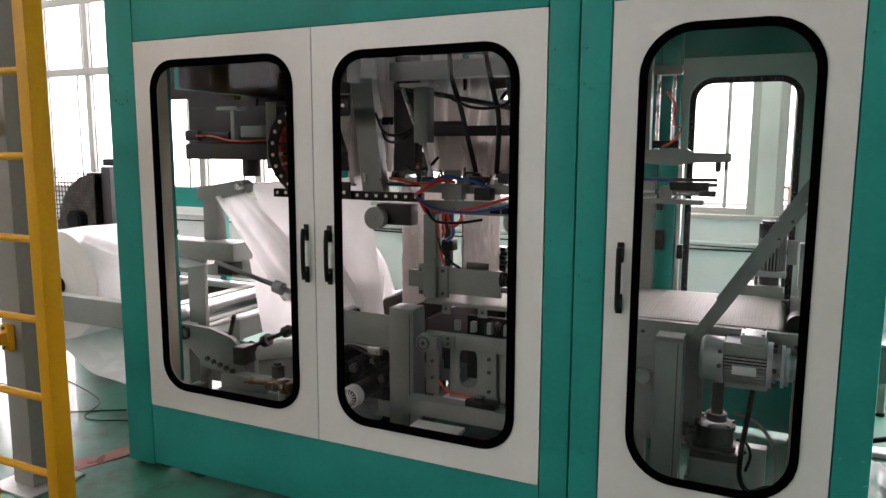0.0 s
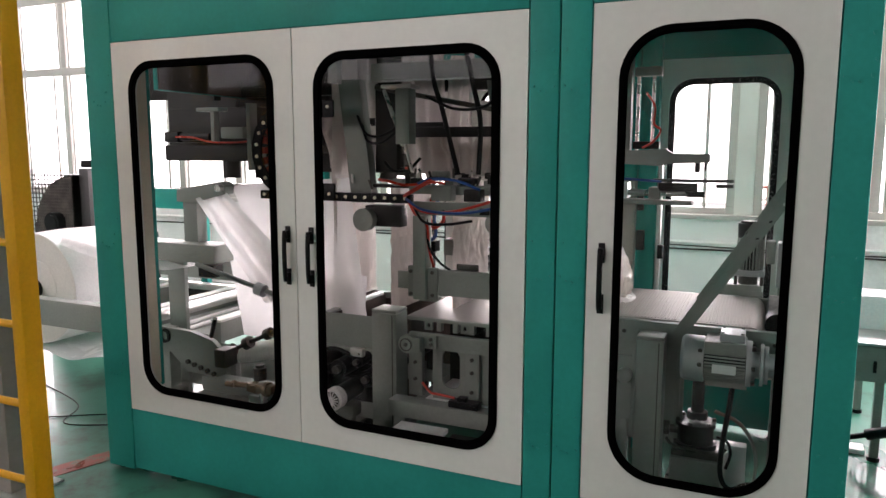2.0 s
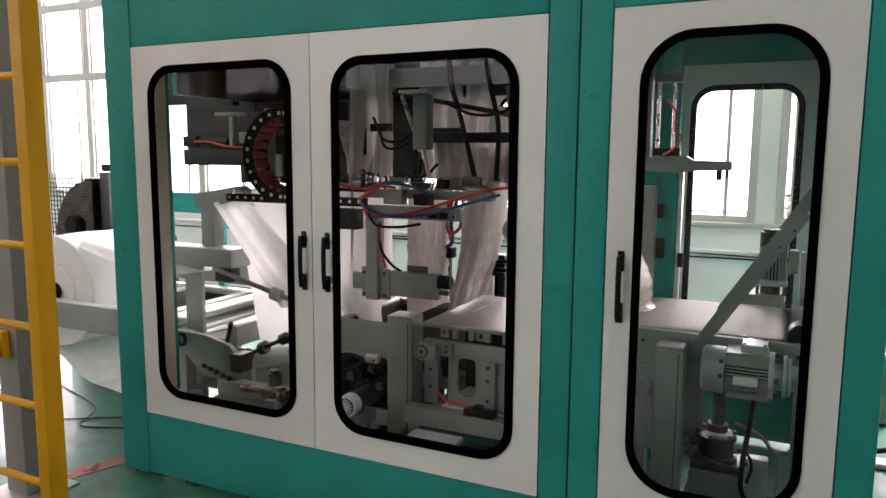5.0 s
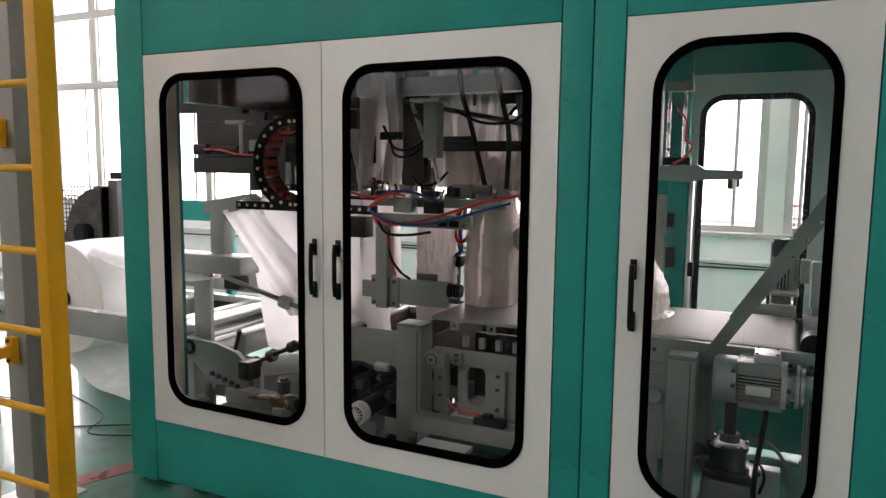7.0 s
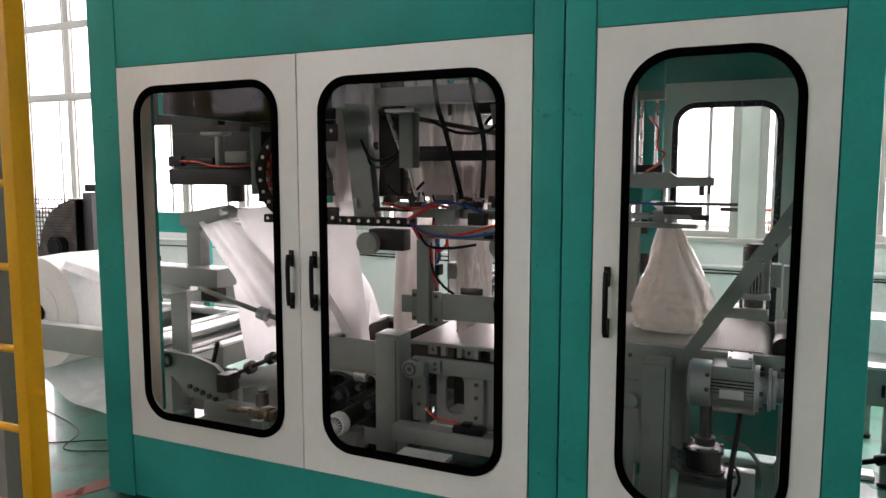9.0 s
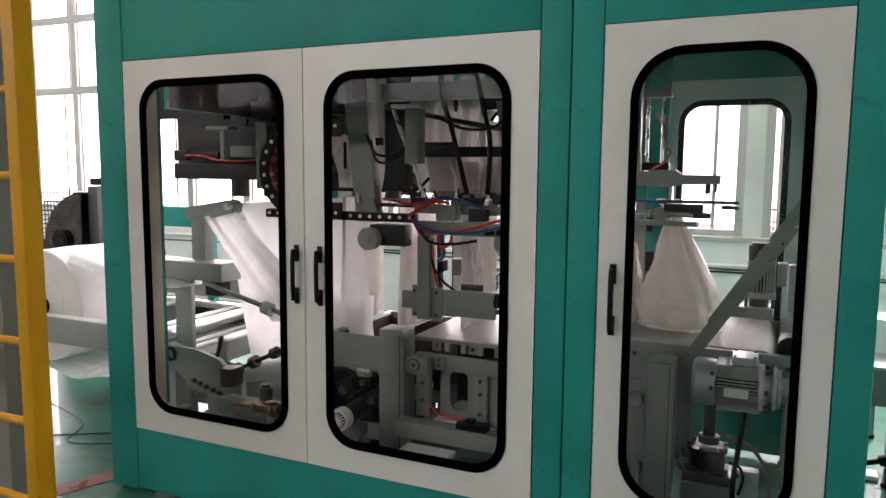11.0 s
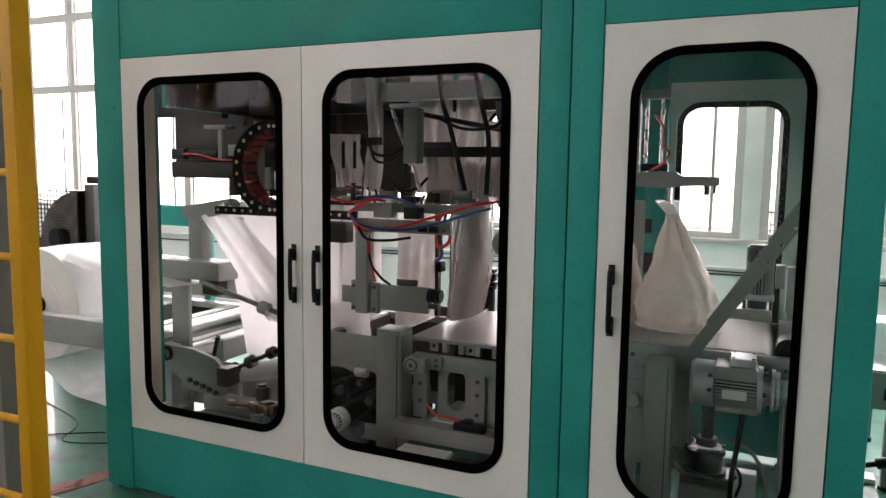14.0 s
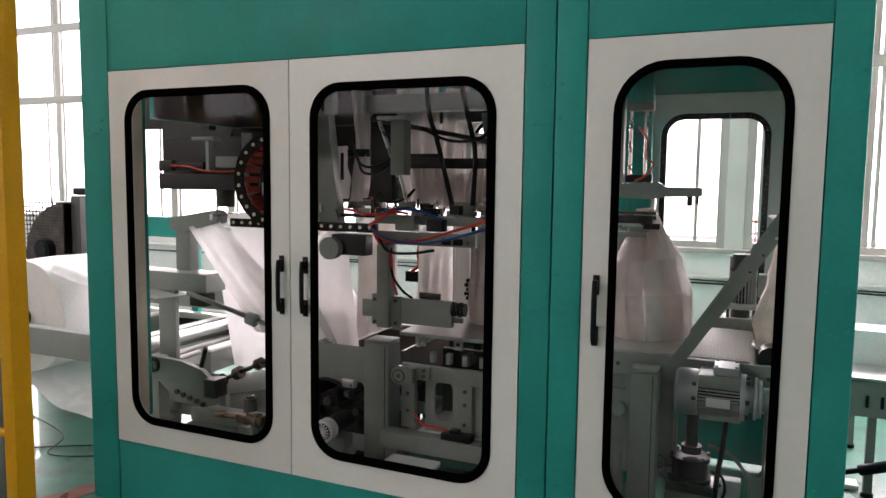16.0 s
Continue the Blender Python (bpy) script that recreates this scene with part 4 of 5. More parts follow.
HOSES = ((REDHOSE, [(1.36, 0.55, 1.35), (1.46, 0.50, 1.395), (1.53, 0.50, 1.43), (1.60, 0.52, 1.425)]),
         (REDHOSE, [(1.36, 0.54, 1.345), (1.44, 0.49, 1.375), (1.52, 0.49, 1.415), (1.58, 0.52, 1.41)]),
         (REDHOSE, [(1.22, 0.56, 1.42), (1.30, 0.52, 1.415), (1.38, 0.52, 1.40), (1.48, 0.54, 1.41)]),
         (REDHOSE, [(1.38, 0.54, 1.33), (1.50, 0.47, 1.285), (1.66, 0.46, 1.295), (1.85, 0.47, 1.35), (2.02, 0.50, 1.405), (2.18, 0.56, 1.43)]),
         (BLUEHOSE, [(1.38, 0.53, 1.335), (1.50, 0.46, 1.295), (1.66, 0.45, 1.285), (1.80, 0.46, 1.305), (1.95, 0.50, 1.35), (2.08, 0.56, 1.39)]),
         (BLUEHOSE, [(1.42, 0.54, 1.40), (1.52, 0.50, 1.43), (1.64, 0.50, 1.425), (1.74, 0.54, 1.385)]),
         (REDHOSE, [(1.40, 0.52, 1.32), (1.45, 0.50, 1.26), (1.50, 0.50, 1.22), (1.505, 0.51, 1.12), (1.52, 0.53, 1.03)]),
         (BLACK, [(1.42, 0.52, 1.31), (1.50, 0.47, 1.24), (1.62, 0.46, 1.235), (1.72, 0.50, 1.25)]),
         (BLACK, [(1.49, 0.52, 1.25), (1.51, 0.50, 1.13), (1.56, 0.50, 1.06), (1.60, 0.53, 1.02)]))
for m_, pts in HOSES:
    part("air_hose", tube(B(), pts, 0.0065), m_, car)

fh = thing("fill_head_hoses", "red and blue air hoses looped at the filling head", "hoses", (1.76, 0.75, 1.2))
for m_, pts in ((REDHOSE, [(1.24, 1.16, 1.32), (1.21, 1.15, 1.22), (1.24, 1.13, 1.14), (1.30, 1.13, 1.18), (1.29, 1.14, 1.26)]),
                (BLUEHOSE, [(1.26, 1.17, 1.32), (1.24, 1.15, 1.20), (1.25, 1.14, 1.10), (1.21, 1.14, 1.06)]),
                (REDHOSE, [(1.22, 1.16, 1.30), (1.18, 1.15, 1.18), (1.19, 1.14, 1.10), (1.15, 1.13, 1.06)])):
    part("hose_loop", tube(B(), pts, 0.010), m_, fh)
part("valve", bx(B(), 1.10, 1.24, 1.15, 1.22, 1.00, 1.06, 0.004), BLACK, fh)
part("stand_pipe", bx(B(), 1.15, 1.19, 1.23, 1.27, 0.30, 1.9, 0.003), DARKGREY, fh)
part("side_box", bx(B(), 1.27, 1.33, 1.20, 1.28, 0.98, 1.07, 0.004), GREY, fh)

dsc = thing("round_guard", "pale round guard disc beside the filling head", "guard", (1.69, 0.9, 0))
part("disc", cy(cy(B(), (1.69, 0.90, 1.20), (1.69, 0.925, 1.20), 0.062, 32), (1.69, 0.893, 1.20), (1.69, 0.90, 1.20), 0.025, 20), CASTGREY, dsc)
part("disc_bracket", bx(B(), 1.67, 1.71, 0.926, 0.95, 1.10, 1.40, 0.003), DARKGREY, dsc)
rv = thing("rear_valve", "black stacked air valve at the back of the line", "valve", (1.49, 1.25, 0))
for k in range(5):
    part("valve_slice", bx(B(), 1.445 - 0.01 * (k % 2), 1.53 + 0.01 * (k % 2), 1.20, 1.26, 0.915 + 0.024 * k, 0.935 + 0.024 * k, 0.003), BLACK, rv)
part("stand", bx(B(), 1.47, 1.51, 1.262, 1.29, 0.0, 1.03, 0.003), DARKGREY, rv)

# ---- curved link chain behind the first door; it rolls half as far as the carriage ----
dc = thing("drag_chain", "black curved cable drag chain with pale pins and red inside", "cable chain", (0.6, 0.55, 1.3))
CX, CZ, RO, RI = 0.60, 1.555, 0.235, 0.155
n_l = 11
seg = B()
a0, a1 = -0.5 * math.pi / n_l * 1.06, 0.5 * math.pi / n_l * 1.06
prism(seg, [(RO * math.cos(a0), RO * math.sin(a0)), (RO * math.cos(a1), RO * math.sin(a1)), ((RI + 0.028) * math.cos(a1), (RI + 0.028) * math.sin(a1)), ((RI + 0.028) * math.cos(a0), (RI + 0.028) * math.sin(a0))], 0, 0.014)
seg_me = finish(seg, "chain_link", BLACK)
inner = B()
bx(inner, RI + 0.012, RO - 0.012, 0.016, 0.12, -0.016, 0.016, 0.002)
inner_me = finish(inner, "liner", REDINNER)
bridge = B()
bx(bridge, RO - 0.012, RO - 0.004, 0.0, 0.13, -0.014, 0.014)
bridge_me = finish(bridge, "bridge", BLACK)
spots = [pose(CX, 0.50, CZ, 0, -(90 + 180 * (k + 0.5) / n_l), 0) for k in range(n_l)]
pieces("chain_link", seg_me, dc, spots)
pieces("chain_link", seg_me, dc, [Matrix.Translation((0, 0.116, 0)) @ m for m in spots])
pieces("liner", inner_me, dc, spots)
pieces("bridge", bridge_me, dc, spots)
pin2 = finish(cy(B(), (RO - 0.03, 0, 0), (RO - 0.03, -0.004, 0), 0.009, 12), "pin", PIN)
pieces("pin", pin2, dc, [pose(CX, 0.50, CZ, 0, -(90 + 180 * k / n_l), 0) for k in range(n_l + 1)])
straight = finish(bx(B(), -0.03, 0.03, -0.007, 0.007, -0.04, 0.04, 0.004), "chain_link", BLACK)
for zc in (CZ + (RO + RI) / 2, CZ - (RO + RI) / 2):
    row = [CX + 0.03 + 0.062 * k for k in range(4)]
    pieces("chain_link", straight, dc, [pose(x, 0.507, zc) for x in row])
    pieces("pin", dot, dc, [pose(x, 0.500, zc + (0.010 if zc > CZ else -0.010)) for x in row])

# ---- film web behind the first door ----
def pleat(u, k, amp):
    return amp * math.sin(u * k * 2 * math.pi) + 0.4 * amp * math.sin(u * k * 4.7 + 1)


web = thing("film_web", "translucent white film web folded over guide rollers", "film", (0.3, 0.8, 0.5))


def quad(a, b, c, d, k, amp, axis):
    a, b, c, d, axis = (Vector(q) for q in (a, b, c, d, axis))
    return lambda u, v: a.lerp(b, u).lerp(d.lerp(c, u), v) + axis * pleat(u, k, amp) * (0.3 + 0.7 * v)


part("pleated_fold", sheet(B(), quad((-0.03, 0.70, 1.285), (0.16, 0.72, 1.335), (0.86, 0.66, 0.78), (0.46, 0.66, 0.74), 2.2, 0.016, (0.6, -1, 0.3)), 44, 30), FILM, web, "pleated white film fold")
part("rear_sheet", sheet(B(), quad((0.16, 0.78, 1.36), (0.95, 0.74, 1.42), (1.08, 0.70, 0.62), (0.44, 0.74, 0.88), 3.0, 0.014, (0.1, -1, 0)), 60, 40), CRINKLE, web)
part("lower_sheet", sheet(B(), quad((0.07, 0.84, 0.97), (1.0, 0.82, 0.90), (0.98, 0.80, 0.52), (0.18, 0.82, 0.50), 1.6, 0.012, (0.1, -1, 0)), 40, 24), FILM, web)

# ---- bags ----
PITCH, S1 = 0.335, 0.87
YC, BW = 0.93, 0.43


def flat_bag(x, z0, z1, label, lean=0.0):
    b = thing("plastic_bag", label, "bag", (x, YC, z0), group="bags on the line")

    def side(s):
        def f(u, v):
            y = YC + (u - 0.5) * BW * (1 - 0.03 * math.sin(v * 3))
            wob = noise.noise((u * 2.6 + 7 * s, v * 2.2, x * 3)) * 0.022 + 0.007 * math.sin(u * 21 + v * 3 + x * 9)
            return (x + s * 0.006 + wob * (0.35 + 0.65 * v) + lean * (v - 0.5) ** 2, y, z0 + (z1 - z0) * (1 - v))
        return f
    part("front_panel", sheet(B(), side(1), 26, 26), BAGFILM, b)
    part("back_panel", sheet(B(), side(-1), 26, 26), BAGFILM, b)
    part("bottom_seal", bx(B(), x - 0.008, x + 0.008, YC - BW / 2, YC + BW / 2, z0 - 0.006, z0 + 0.004), FILM, b)
    return b


def petal_mesh(w, h, seed):
    def f(u, v):
        k = noise.noise((u * 1.5 + seed, v * 3.1, seed * 2.3)) * 0.007 + noise.noise((u * 4 + seed, v * 7, seed)) * 0.003
        return (k - 0.0022 * (2 * u - 1) ** 2, (u - 0.5) * w, v * h)
    bm = sheet(B(), f, 8, 14)
    bmesh.ops.solidify(bm, geom=bm.faces[:], thickness=0.0012)
    return finish(bm, "film_panel", BAGFILM)


NP, WP, HL, HM, HU = 14, 0.0645, 0.20, 0.17, 0.27
PETALS = [[petal_mesh(WP * w, h, k + 9 * j) for k in range(4)] for j, (w, h) in enumerate(((1.42, HL), (1.36, HM), (1.18, HU)))]
PROFILE = {"full": ((1.0, 3), (1.03, -3), (0.98, -13)), "gathered": ((1.04, 4), (1.12, -13), (0.90, -29))}


def petal_spot(i, state):
    """Poses of the low, middle and top panel i of a flat, a filled or a gathered bag."""
    half = NP // 2
    s = 1 if i < half else -1
    flat_y = ((i % half) - (half - 1) / 2) * WP * s
    if state == "flat":
        return [pose(0.006 * s, flat_y, z, 0, 0, 0 if s > 0 else 180) for z in (0, HL, HL + HM)]
    if state == "open":
        mid, wide = (-0.10, -0.045, -0.015, 0.0), (0.006, 0.022, 0.036, 0.052)
        swell = math.sqrt(max(0.0, 1 - (flat_y / 0.23) ** 2))
        xs_ = [m_ + s * (0.006 + (w_ - 0.006) * swell) for m_, w_ in zip(mid, wide)]
        out, z = [], 0.015
        for k, h in enumerate((HL, HM, HU)):
            lean = math.degrees(math.atan2(xs_[k + 1] - xs_[k], h))
            out.append(pose(xs_[k], flat_y, z, 0, 0, 0 if s > 0 else 180) @ pose(0, 0, 0, 0, lean * s, 0))
            z += h * math.cos(radians(lean))
        return out
    a = radians(-90 + 180 * (i + 0.5) / half)
    power, rx, ry = (0.6, 0.115, 0.165) if state == "full" else (0.85, 0.160, 0.165)
    px, py = rx * math.copysign(abs(math.cos(a)) ** power, math.cos(a)), ry * math.copysign(abs(math.sin(a)) ** power, math.sin(a))
    turn = math.degrees(math.atan2(py / ry ** 2, px / rx ** 2))
    out, z = [], 0.0
    for (k, tilt), h in zip(PROFILE[state], (HL, HM, HU)):
        out.append(pose(px * k, py * k, z, 0, 0, turn) @ pose(0, 0, 0, 0, tilt, 0))
        z += h * math.cos(radians(tilt)) - 0.012
    return out


def panel_bag(x, z0, label):
    b = thing("plastic_bag", label, "bag", (x, YC + 0.02, z0), group="bags on the line")
    panels = []
    for i in range(NP):
        row = [new("film_panel", PETALS[j][(i * 3 + j) % 4]) for j in range(3)]
        for ob in row:
            ob.parent = b
        panels.append(row)
    core = sheet(B(), lambda u, v: (x + (0.004 + 0.0 * v) * math.cos(2 * math.pi * u), YC + 0.02 + 0.19 * math.sin(2 * math.pi * u), z0 + 0.002 + 0.004 * v), 20, 1)
    part("base_seal", core, BAGFILM, b)
    return b, panels


def gathered_bag(x, label):
    """A filled sack, gathered to a tuft at its top."""
    yc, z0 = 0.93, 0.872
    b = thing("filled_sack", label, "bag", (x, yc, z0), group="bags on the line")
    prof = [(0.0, 0.84), (0.010, 0.93), (0.05, 1.0), (0.11, 1.02), (0.18, 0.88), (0.27, 0.66), (0.36, 0.45), (0.43, 0.29), (0.48, 0.17), (0.505, 0.15)]

    def f(u, v):
        h = v * 0.505
        k = next((j for j in range(len(prof) - 1) if prof[j + 1][0] >= h - 1e-9), len(prof) - 2)
        (h0, r0), (h1, r1) = prof[k], prof[k + 1]
        r = r0 + (r1 - r0) * (h - h0) / (h1 - h0)
        a = 2 * math.pi * u
        wr = 1 + 0.10 * noise.noise((math.cos(a) * 1.3, math.sin(a) * 1.3, h * 6)) + 0.07 * noise.noise((math.cos(a) * 3.2, math.sin(a) * 3.2, h * 11 + 4)) + 0.06 * abs(noise.noise((math.cos(a) * 5, math.sin(a) * 5, h * 24))) + 0.045 * abs(noise.noise((math.cos(a) * 9 + 3, math.sin(a) * 9, h * 15 - a * 2)))
        fold = (0.10 * abs(math.sin(a * 4.5 + h * 4)) - 0.05 + 0.04 * math.sin(a * 11 + h * 9)) * max(0, (h - 0.08)) / 0.4 / max(r, 0.3)
        cx, sx = math.cos(a), math.sin(a)
        px = 0.168 * math.copysign(abs(cx) ** 0.75, cx)
        py = 0.165 * math.copysign(abs(sx) ** 0.75, sx)
        return (x + px * r * (wr + fold) - 0.045 * (h / 0.5) ** 1.6, yc + py * r * (wr + fold), z0 + h)
    body = sheet(B(), f, 110, 64)
    bmesh.ops.remove_doubles(body, verts=body.verts, dist=0.0005)
    part("sack_body", body, SACK, b)
    bm = sheet(B(), lambda u, v: (x - 0.045 + (0.020 + 0.016 * v) * math.cos(2 * math.pi * u) * (1 + 0.5 * math.sin(u * 31)) - 0.03 * v, yc + (0.026 + 0.04 * v) * math.sin(2 * math.pi * u), z0 + 0.50 + 0.055 * v + 0.010 * math.sin(u * 19)), 40, 6)
    skirt = sheet(B(), lambda u, v: (x + 0.168 * (0.90 + 0.20 * v + 0.07 * noise.noise((math.cos(6.2832 * u) * 4, math.sin(6.2832 * u) * 4, v * 3))) * math.copysign(abs(math.cos(6.2832 * u)) ** 0.75, math.cos(6.2832 * u)), yc + 0.150 * (0.90 + 0.20 * v) * math.copysign(abs(math.sin(6.2832 * u)) ** 0.75, math.sin(6.2832 * u)), z0 + 0.030 - 0.026 * v + 0.014 * abs(noise.noise((math.cos(6.2832 * u) * 6, math.sin(6.2832 * u) * 6, v * 2 + 5)))), 90, 8)
    part("base_fold", skirt, CRINKLE, b, "crumpled film fold round the base")
    part("tuft", bm, FILM, b, "gathered film tuft")
    return b


bagA = gathered_bag(2.535, "filled white plastic sack gathered at the top, on the conveyor")
bagB, panB = panel_bag(1.54, 0.80, "white plastic bag that is filled, gathered and sent off")
bagC, panC = panel_bag(1.205, 0.755, "white plastic bag waiting to be filled")
bagD = flat_bag(0.87, 0.755, 1.42, "empty flat white plastic bag hanging over the trough")
bagE = flat_bag(0.87, 0.755, 1.42, "empty flat white plastic bag fresh from the cutter", 0.02)
flap = thing("film_flap", "slanted white film flap ahead of the cutter", "film", (0.76, 0.62, 0.74))
part("flap_sheet", sheet(B(), lambda u, v: (0.775 + 0.02 * math.sin(u * 3) + 0.15 * (1 - v) - 0.16 * v + 0.012 * math.sin(v * 9 + u * 5) + 0.008 * math.sin(u * 17 - v * 6), 0.66 + u * 0.44, 0.752 + 0.508 * v), 24, 24), FILM, flap)

# ---- conveyor bay ----
cv = thing("belt_conveyor", "grey conveyor with a pale studded belt", "conveyor", (2.6, 0.9, 0.8))
belt = part("belt", bx(B(), 2.06, 2.86, 0.60, 1.25, 0.845, 0.868, 0.004), BELT, cv, "pale studded conveyor belt")
part("belt_return", cy(B(), (2.86, 0.60, 0.815), (2.86, 1.25, 0.815), 0.053, 28), BELT, cv)
part("side_frame", bx(B(), 2.06, 3.05, 0.565, 0.598, 0.765, 0.862, 0.003), GREY, cv)
part("side_frame", bx(B(), 2.06, 3.05, 1.252, 1.285, 0.765, 0.862, 0.003), GREY, cv)
for x in (2.10, 3.0):
    for y in (0.60, 1.22):
        part("leg", bx(B(), x - 0.025, x + 0.025, y + 0.018, y + 0.068, 0.0, 0.764, 0.003), GREY, cv)
part("side_panel", bx(B(), 2.13, 2.622, 0.604, 0.614, 0.34, 0.764, 0.003), GREY, cv)
for x in (2.16, 2.42, 2.60):
    part("panel_rib", bx(B(), x - 0.008, x + 0.008, 0.590, 0.603, 0.36, 0.764, 0.002), GREY, cv)
part("under_pan", bx(B(), 2.13, 2.97, 0.66, 1.21, 0.70, 0.76), DARKGREY, cv)
pieces("bolt", bolt, cv, [pose(x, 0.565, 0.815) for x in (2.38, 2.52, 2.66, 2.8, 2.95)])
rib = finish(bx(B(), -0.002, 0.002, -0.31, 0.31, 0, 0.0025), "belt_rib", BELT)
pieces("belt_rib", rib, belt, [pose(2.09 + 0.0135 * k, 0.925, 0.868) for k in range(57)])
part("end_bearing", bx(cy(B(), (2.955, 0.60, 0.885), (2.955, 0.70, 0.885), 0.045, 24), 2.92, 3.02, 0.60, 0.72, 0.80, 0.88, 0.006), OILY, cv, "black end bearing")
part("end_plate", bx(B(), 2.925, 3.04, 0.73, 1.25, 0.80, 0.885, 0.006), DARKGREY, cv)
br = thing("diagonal_brace", "grey angle brace with punched holes", "brace", (2.62, 0.56, 0.8))
ang = math.atan2(0.555, 0.335)
ux, uz = math.cos(ang), math.sin(ang)
L0, E_ = (2.60, 0.80), 0.80


def on_brace(q, w):
    return (L0[0] + ux * q - uz * w, L0[1] + uz * q + ux * w)


def punched(spots, r):
    return [[(c[0] + r * math.cos(2 * math.pi * k / 10), c[1] + r * math.sin(2 * math.pi * k / 10)) for k in range(10)] for c in (on_brace(*p) for p in spots)]


part("web", plate(B(), [[on_brace(0, 0.040), on_brace(E_, 0.030), on_brace(E_, -0.030), on_brace(0, -0.008)], *punched(((0.50, -0.008), (0.58, -0.010), (0.66, -0.012)), 0.006)], 0.548, 0.555), GREY, br)
part("flange", plate(B(), [[on_brace(0.184, 0.045), on_brace(E_, 0.034), on_brace(E_, 0.006), on_brace(0.184, 0.018)], *punched(((0.50, 0.036), (0.56, 0.035), (0.57, 0.022), (0.66, 0.026)), 0.0065)], 0.538, 0.546), GREY, br)

mo = thing("drive_motor", "grey finned electric motor with a terminal box", "motor", (2.75, 0.5, 0.66))
MZ = 0.750
cowl = cy(cy(B(), (2.630, 0.50, MZ), (2.702, 0.50, MZ), 0.090, 40), (2.618, 0.50, MZ), (2.630, 0.50, MZ), 0.078, 40, 0.090)
part("fan_cowl", cowl, CASTGREY, mo, "pale smooth fan cowl")
pieces("bolt", bolt, mo, [pose(2.690, 0.411, MZ), pose(2.690, 0.43, MZ + 0.05)])
stator = part("stator", cy(B(), (2.703, 0.50, MZ), (2.853, 0.50, MZ), 0.074, 36), OILY, mo)
fin = finish(bx(B(), -0.073, 0.073, -0.0028, 0.0028, 0.0, 0.012), "cooling_fin", GREY)
pieces("cooling_fin", fin, stator, [pose(2.778, 0.50, MZ) @ pose(0, 0, 0, a, 0, 0) @ Matrix.Translation((0, 0, 0.073)) for a in range(58, 304, 9)])
part("terminal_base", bx(B(), 2.703, 2.853, 0.424, 0.576, 0.788, 0.840, 0.010), GREY, mo)
cap = part("terminal_box", bx(B(), 2.757, 2.846, 0.435, 0.555, 0.8405, 0.872, 0.005), CASTGREY, mo, "pale terminal box lid")
pieces("bolt", finish(cy(B(), (0, 0, 0), (0, 0, 0.004), 0.006, 8), "bolt", DARKSTEEL), cap, [pose(x, y, 0.872) for x in (2.767, 2.836) for y in (0.447, 0.543)])
flange = part("front_flange", cy(cy(cy(B(), (2.853, 0.50, MZ), (2.872, 0.50, MZ), 0.088, 40), (2.872, 0.50, MZ), (2.886, 0.50, MZ), 0.066, 32), (2.886, 0.50, MZ), (2.90, 0.50, MZ), 0.048, 28), CASTGREY, mo)
pieces("bolt", finish(cy(B(), (0, 0, 0), (0.014, 0, 0), 0.009, 6), "bolt", DARKSTEEL), flange, [pose(2.872, 0.50 + 0.077 * math.cos(k * 1.047), MZ + 0.077 * math.sin(k * 1.047)) for k in range(6)])
part("coupling", cy(cy(cy(B(), (2.902, 0.50, MZ), (2.914, 0.50, MZ), 0.080, 36), (2.916, 0.50, MZ), (2.93, 0.50, MZ), 0.072, 36), (2.93, 0.50, MZ), (2.99, 0.50, MZ), 0.045, 24), CASTGREY, mo)
part("name_plate", bx(B(), 2.735, 2.820, 0.4105, 0.414, 0.722, 0.756, 0.002), LABELW, stator, "pale name plate")
part("foot", bx(B(), 2.71, 2.86, 0.46, 0.56, 0.655, 0.678, 0.004), GREY, mo)
part("hanger", bx(B(), 2.74, 2.83, 0.562, 0.60, 0.655, 0.764, 0.004), GREY, mo)
gu = thing("gear_unit", "dark gear unit with an upright shaft", "gearbox", (2.68, 0.6, 0.3))
part("upright_shaft", cy(B(), (2.68, 0.60, 0.47), (2.68, 0.60, 0.655), 0.024, 20), OILY, gu)
part("collar", cy(B(), (2.68, 0.60, 0.47), (2.68, 0.60, 0.50), 0.040, 24), OILY, gu)
hb = B()
for z0, z1, f in ((0.352, 0.372, 1.18), (0.372, 0.440, 0.97), (0.440, 0.456, 1.10)):
    cy(hb, (2.676, 0.605, z0), (2.676, 0.605, z1), 0.074 * f, 10)
housing = part("housing", hb, OILY, gu, "oily black gear housing")
pieces("bolt", finish(cy(B(), (0, 0, 0), (0, 0, 0.012), 0.008, 6), "bolt", DARKSTEEL), housing, [pose(2.676 + 0.072 * math.cos(k * 1.047 + 0.3), 0.605 + 0.072 * math.sin(k * 1.047 + 0.3), 0.456) for k in range(6)])
part("flange", bx(B(), 2.59, 2.78, 0.52, 0.69, 0.326, 0.350, 0.004), DARKSTEEL, gu)
part("clamp_rod", tube(B(), [(2.57, 0.515, 0.40), (2.60, 0.505, 0.375), (2.68, 0.50, 0.37), (2.76, 0.505, 0.362), (2.80, 0.52, 0.385)], 0.007), DARKSTEEL, gu)
part("clamp_rod", tube(B(), [(2.76, 0.56, 0.415), (2.80, 0.55, 0.405), (2.815, 0.54, 0.36), (2.80, 0.53, 0.30)], 0.006), OILY, gu)
part("pedestal", bx(B(), 2.585, 2.785, 0.51, 0.70, 0.0, 0.325, 0.020), GREY, gu)
part("side_shaft", cy(B(), (2.54, 0.60, 0.41), (2.62, 0.60, 0.41), 0.018, 14), DARKSTEEL, gu)
